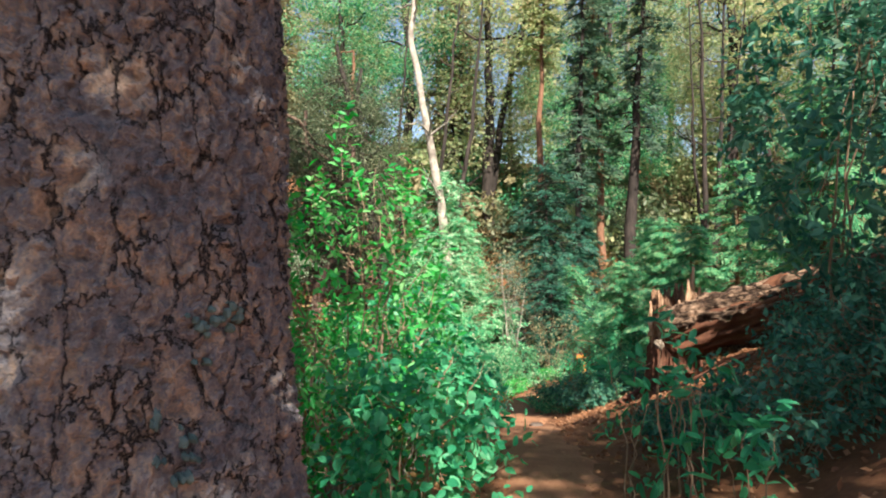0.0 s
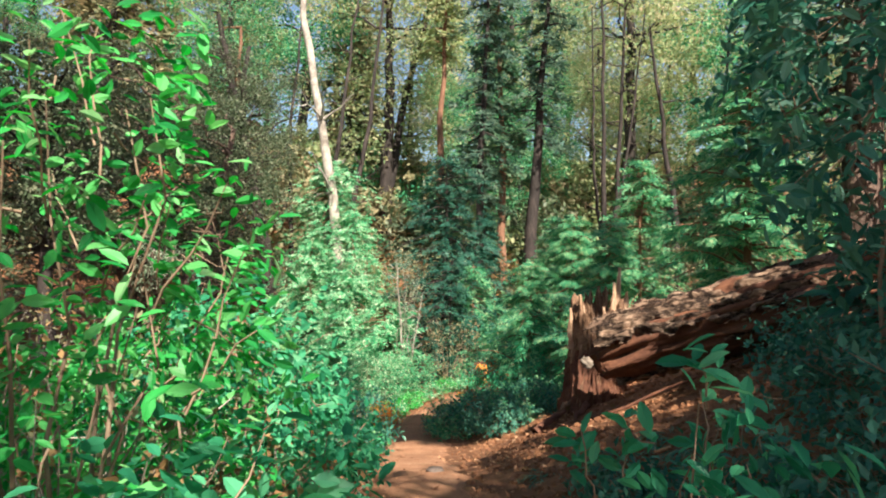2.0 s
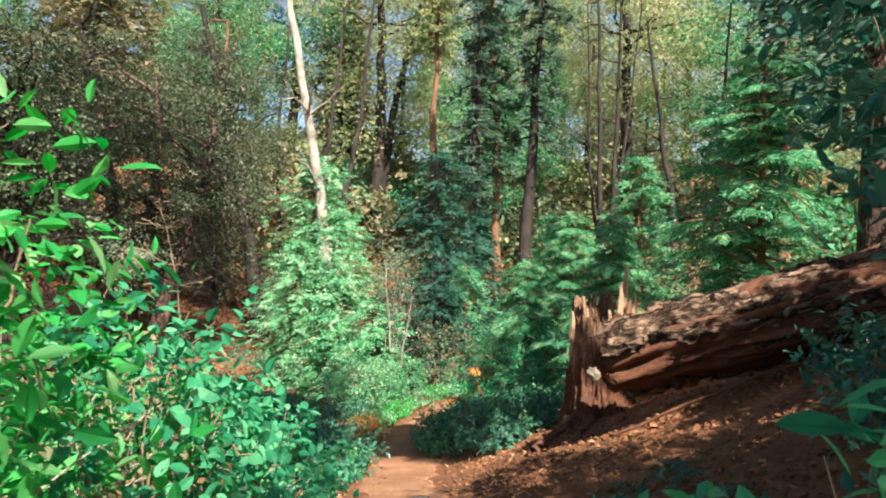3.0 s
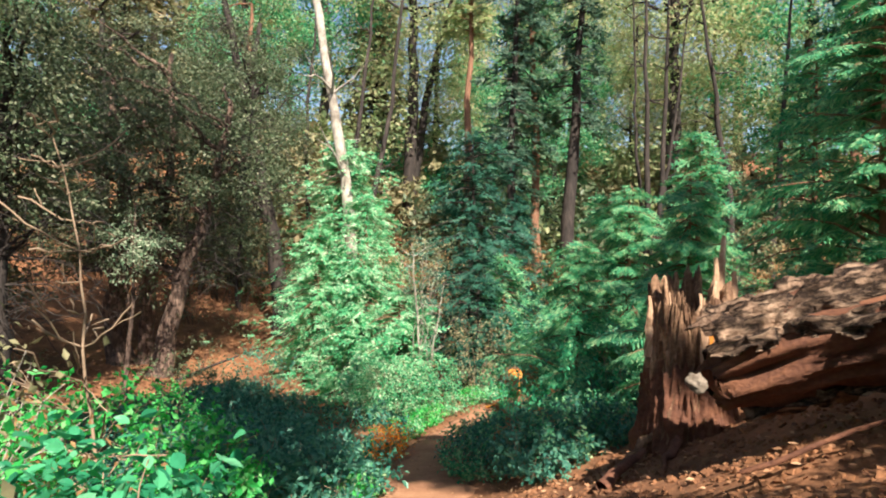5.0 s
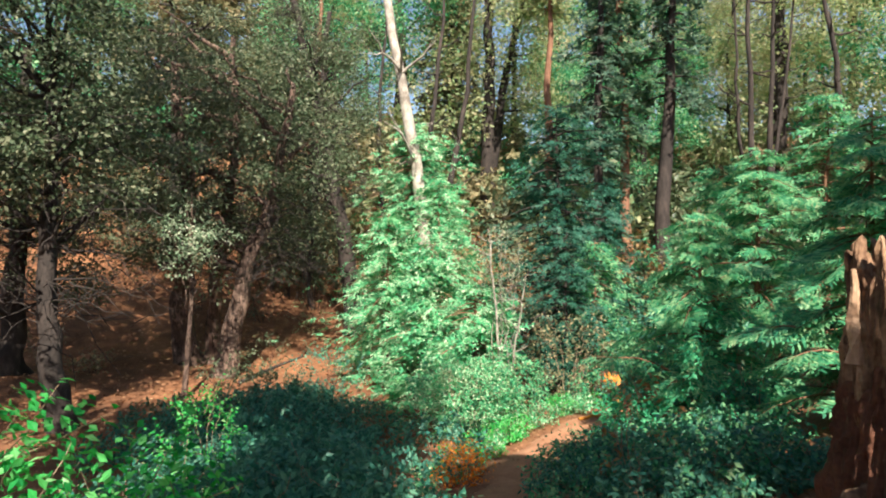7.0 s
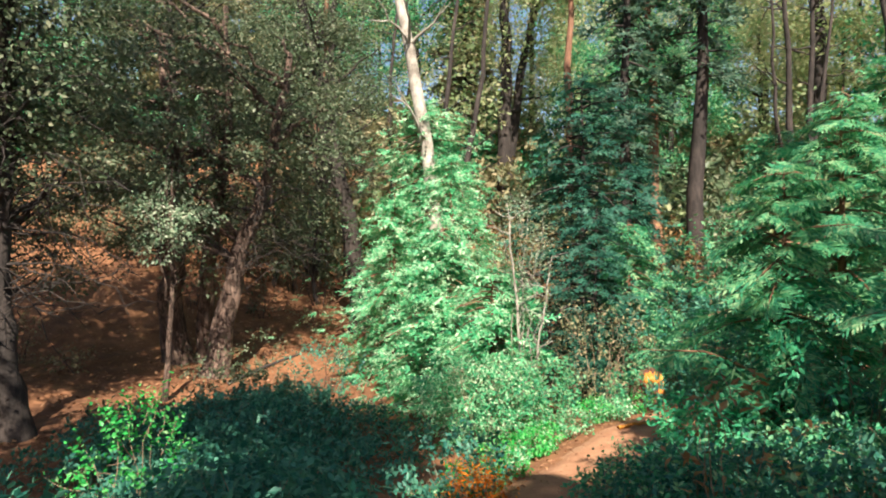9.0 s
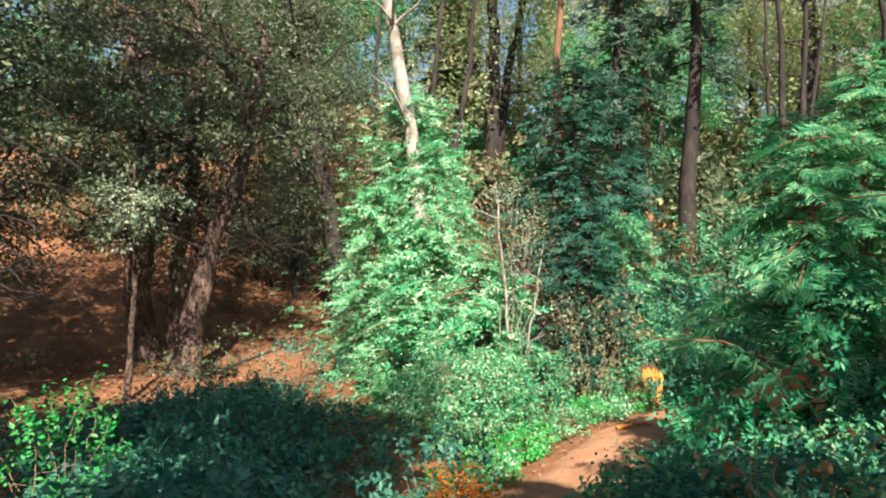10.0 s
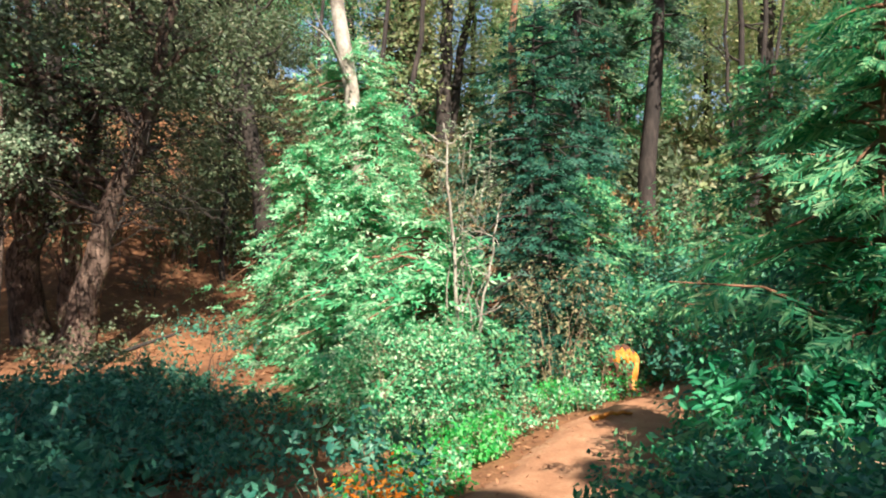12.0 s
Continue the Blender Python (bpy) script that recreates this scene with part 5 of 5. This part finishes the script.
    bmesh.ops.create_icosphere(bm, subdivisions=4, radius=0.058)
    for v in bm.verts:
        k = 1 + 0.5 * noise.noise(v.co * 11) + 0.4 * noise.noise(v.co * 26) + 0.2 * noise.noise(v.co * 60)
        v.co = Vector((v.co.x * 1.3 * k, v.co.y * 0.7 * k, v.co.z * (1.35 - 4.0 * max(v.co.x, 0)) * k)) + Vector((-0.22, -0.30, -0.06))
    me = bpy.data.meshes.new("fungus")
    bm.to_mesh(me)
    bm.free()
    me.polygons.foreach_set("use_smooth", [True] * len(me.polygons))
    part("fungus", me, M_WHITE, t0, "chalky white lump of fungus")
    return t0


fallen_log((3.74, 10.24, 0.12), (8.2, 7.33, 1.95), 0.48)


def stick(at, to, r, mat, label, name="branch", seed=0):
    rs = np.random.RandomState(seed)
    o = Vector(at)
    t0 = new(name, mesh_from(name, *tube(bent((0, 0, 0), Vector(to) - o, 9, 0.02, 0.02, rs), np.linspace(r, r * 0.45, 9), 8, 0.15, seed), True))
    t0.location = o
    t0.data.materials.append(mat)
    return tagged(t0, label, "branch")


stick((3.55, 9.7, gz(3.55, 9.7) + 0.16), (5.2, 8.9, gz(5.2, 8.9) + 0.14), 0.022, M_ROT, "dry branch lying under the fallen log", seed=1)
stick((3.1, 11.2, gz(3.1, 11.2) + 0.05), (3.75, 11.7, gz(3.75, 11.7) + 0.12), 0.07, M_ROT, "short thick broken branch beside the stump", seed=2)
stick((-4.9, 25.6, gz(-4.9, 25.6) + 0.2), (-3.2, 26.2, gz(-3.2, 26.2) + 0.9), 0.06, M_BARK_DARK, "curved dead branch in the hollow", seed=3)


def amber_stump(at):
    """The small rotten stump at the turn of the path; sunlight is coloured into its split face."""
    t0 = thing("tree_stump", at, "small rotten stump with sunlit orange split wood", "tree stump")
    n, s = 26, 48

    def body_r(a, q):
        r = (0.33 - 0.05 * q) * (1 + 0.22 * noise.noise(Vector((math.cos(a) * 1.8, math.sin(a) * 1.8, q * 2))) + 0.08 * noise.noise(Vector((math.cos(a) * 6, math.sin(a) * 6, q * 5))))
        return r * (1 if q < 0.75 else math.sqrt(max(0.015, 1 - ((q - 0.75) / 0.25) ** 2 * 0.985)))

    def sheet(a0, a1, q0, q1, rows_n, cols, off, ragged):
        V = np.zeros((rows_n, cols, 3))
        for i in range(rows_n):
            for j in range(cols):
                u, v = i / (rows_n - 1), j / (cols - 1)
                wob = ragged * noise.noise(Vector((u * 5, v * 5, 3.3)))
                q, a = q0 + (q1 - q0) * u + wob * 0.3, a0 + (a1 - a0) * v + wob
                q = min(max(q, 0), 1)
                r = body_r(a, q) + off * math.sin(math.pi * u) ** 0.3 * math.sin(math.pi * v) ** 0.3
                V[i, j] = (r * math.cos(a) + 0.12 * q, r * math.sin(a), -0.12 + 0.95 * q + 0.05 * noise.noise(Vector((math.cos(a) * 3, math.sin(a) * 3, 8))) * q)
        i, j = np.meshgrid(np.arange(rows_n - 1), np.arange(cols - 1), indexing="ij")
        F = np.stack([i * cols + j, i * cols + j + 1, (i + 1) * cols + j + 1, (i + 1) * cols + j], -1).reshape(-1, 4)
        return V.reshape(-1, 3), F

    part("body", mesh_from("body", *sheet(0, 2 * math.pi, 0, 1, n, s, 0.0, 0.0), True), M_ROT, t0)
    part("split_face", mesh_from("split_face", *sheet(radians(-58), radians(5), 0.25, 0.9, 20, 18, 0.02, 0.2), True), M_AMBER, t0, "orange split wood, brightened for the sun on this side")
    part("split_rim", mesh_from("split_rim", *sheet(radians(-125), radians(-45), 0.78, 0.97, 10, 16, 0.02, 0.2), True), M_HEART, t0, "orange torn rim")
    return t0


amber_stump(on(4.62, 22.2))
bush("bush", on(4.25, 21.7), (0.3, 0.25), 0.75, L_EMERALD, "green leafy sprig beside the small stump", 60, 9, 0.09, 5, 261)
stick((3.6, 19.9, gz(3.6, 19.9) + 0.05), (4.2, 20.2, gz(4.2, 20.2) + 0.06), 0.035, M_HEART, "orange slab of split wood on the path", "wood_slab", 5)


# ---- fallen leaves ----


def litter(name, n, xs, ys, size, mat, label, seed, keep=None):
    rs = np.random.RandomState(seed)
    x, y = rs.uniform(*xs, n), rs.uniform(*ys, n)
    if keep is not None:
        k = keep(x, y, rs)
        x, y = x[k], y[k]
    z = ground_z(x, y) + rs.uniform(0.012, 0.05, len(x))
    d = rs.normal(size=(len(x), 3)) * np.array((1, 1, 0.25))
    ob = new(name, mesh_from(name, *scatter(DIAMOND, np.stack([x, y, z], -1), d, np.array((0, 0, 1.0)) + rs.normal(0, 0.35, (len(x), 3)), size * rs.uniform(0.5, 1.4, len(x)))))
    ob.data.materials.append(mat)
    return tagged(ob, label, "leaf litter", kind="stuff")


def off_path(x, y, rs):
    lat = np.abs(x - np.interp(y, PATH_Y, PATH_X))
    return rs.rand(len(x)) < np.clip((lat - 0.3) / 0.9, 0.03, 1)


litter("leaf_litter", 26000, (-7, 10), (0.5, 24), 0.07, L_LITTER, "fallen brown leaves and needles on the soil", 5, off_path)
def on_path(x, y, rs):
    return np.abs(x - np.interp(y, PATH_Y, PATH_X)) < 1.3


litter("leaf_litter", 9000, (-0.5, 5.5), (1.0, 22), 0.03, L_LITTER, "small scattered leaf scraps on the path", 7, on_path)
litter("leaf_litter", 16000, (-22, 14), (20, 42), 0.13, L_LITTER, "fallen tan leaves on the far slope", 6, off_path)


# ---- clods of earth on the bare bank ----
rc = np.random.RandomState(21)
CLOD = (np.array([(-0.5, -0.4, -0.3), (0.45, -0.5, -0.3), (0.5, 0.4, -0.3), (-0.4, 0.5, -0.3), (-0.3, -0.25, 0.32), (0.25, -0.32, 0.25), (0.3, 0.22, 0.35), (-0.22, 0.3, 0.24)]), [(3, 2, 1, 0), (4, 5, 6, 7), (0, 1, 5, 4), (1, 2, 6, 5), (2, 3, 7, 6), (3, 0, 4, 7)])
kx, ky = rc.uniform(1.6, 6.2, 5200), rc.uniform(5.5, 12.5, 5200)
off = kx - np.interp(ky, PATH_Y, PATH_X) > 0.35 + rc.rand(5200)
kx, ky = kx[off], ky[off]
clods = new("earth_clods", mesh_from("earth_clods", *scatter(CLOD, np.stack([kx, ky, ground_z(kx, ky) + 0.005], -1), rc.normal(size=(len(kx), 3)) * np.array((1, 1, 0.3)), np.array((0, 0, 1.0)) + rc.normal(0, 0.4, (len(kx), 3)), 0.02 + 0.075 * rc.rand(len(kx)) ** 3)))
clods.data.materials.append(M_SOIL)
tagged(clods, "crumbled clods of red-brown earth on the bank", "soil", kind="stuff")

# ---- a stone trodden into the path ----
bm = bmesh.new()
bmesh.ops.create_icosphere(bm, subdivisions=3, radius=0.1)
for v in bm.verts:
    k = 1 + 0.3 * noise.noise(v.co * 14)
    v.co = Vector((v.co.x * 1.1 * k, v.co.y * 0.8 * k, v.co.z * 0.5 * k))
me = bpy.data.meshes.new("stone")
bm.to_mesh(me)
bm.free()
me.polygons.foreach_set("use_smooth", [True] * len(me.polygons))
me.materials.append(M_STONE)
stone = new("stone", me)
stone.location = (1.42, 9.6, gz(1.42, 9.6) + 0.035)
tagged(stone, "small grey-brown stone trodden into the path", "stone")
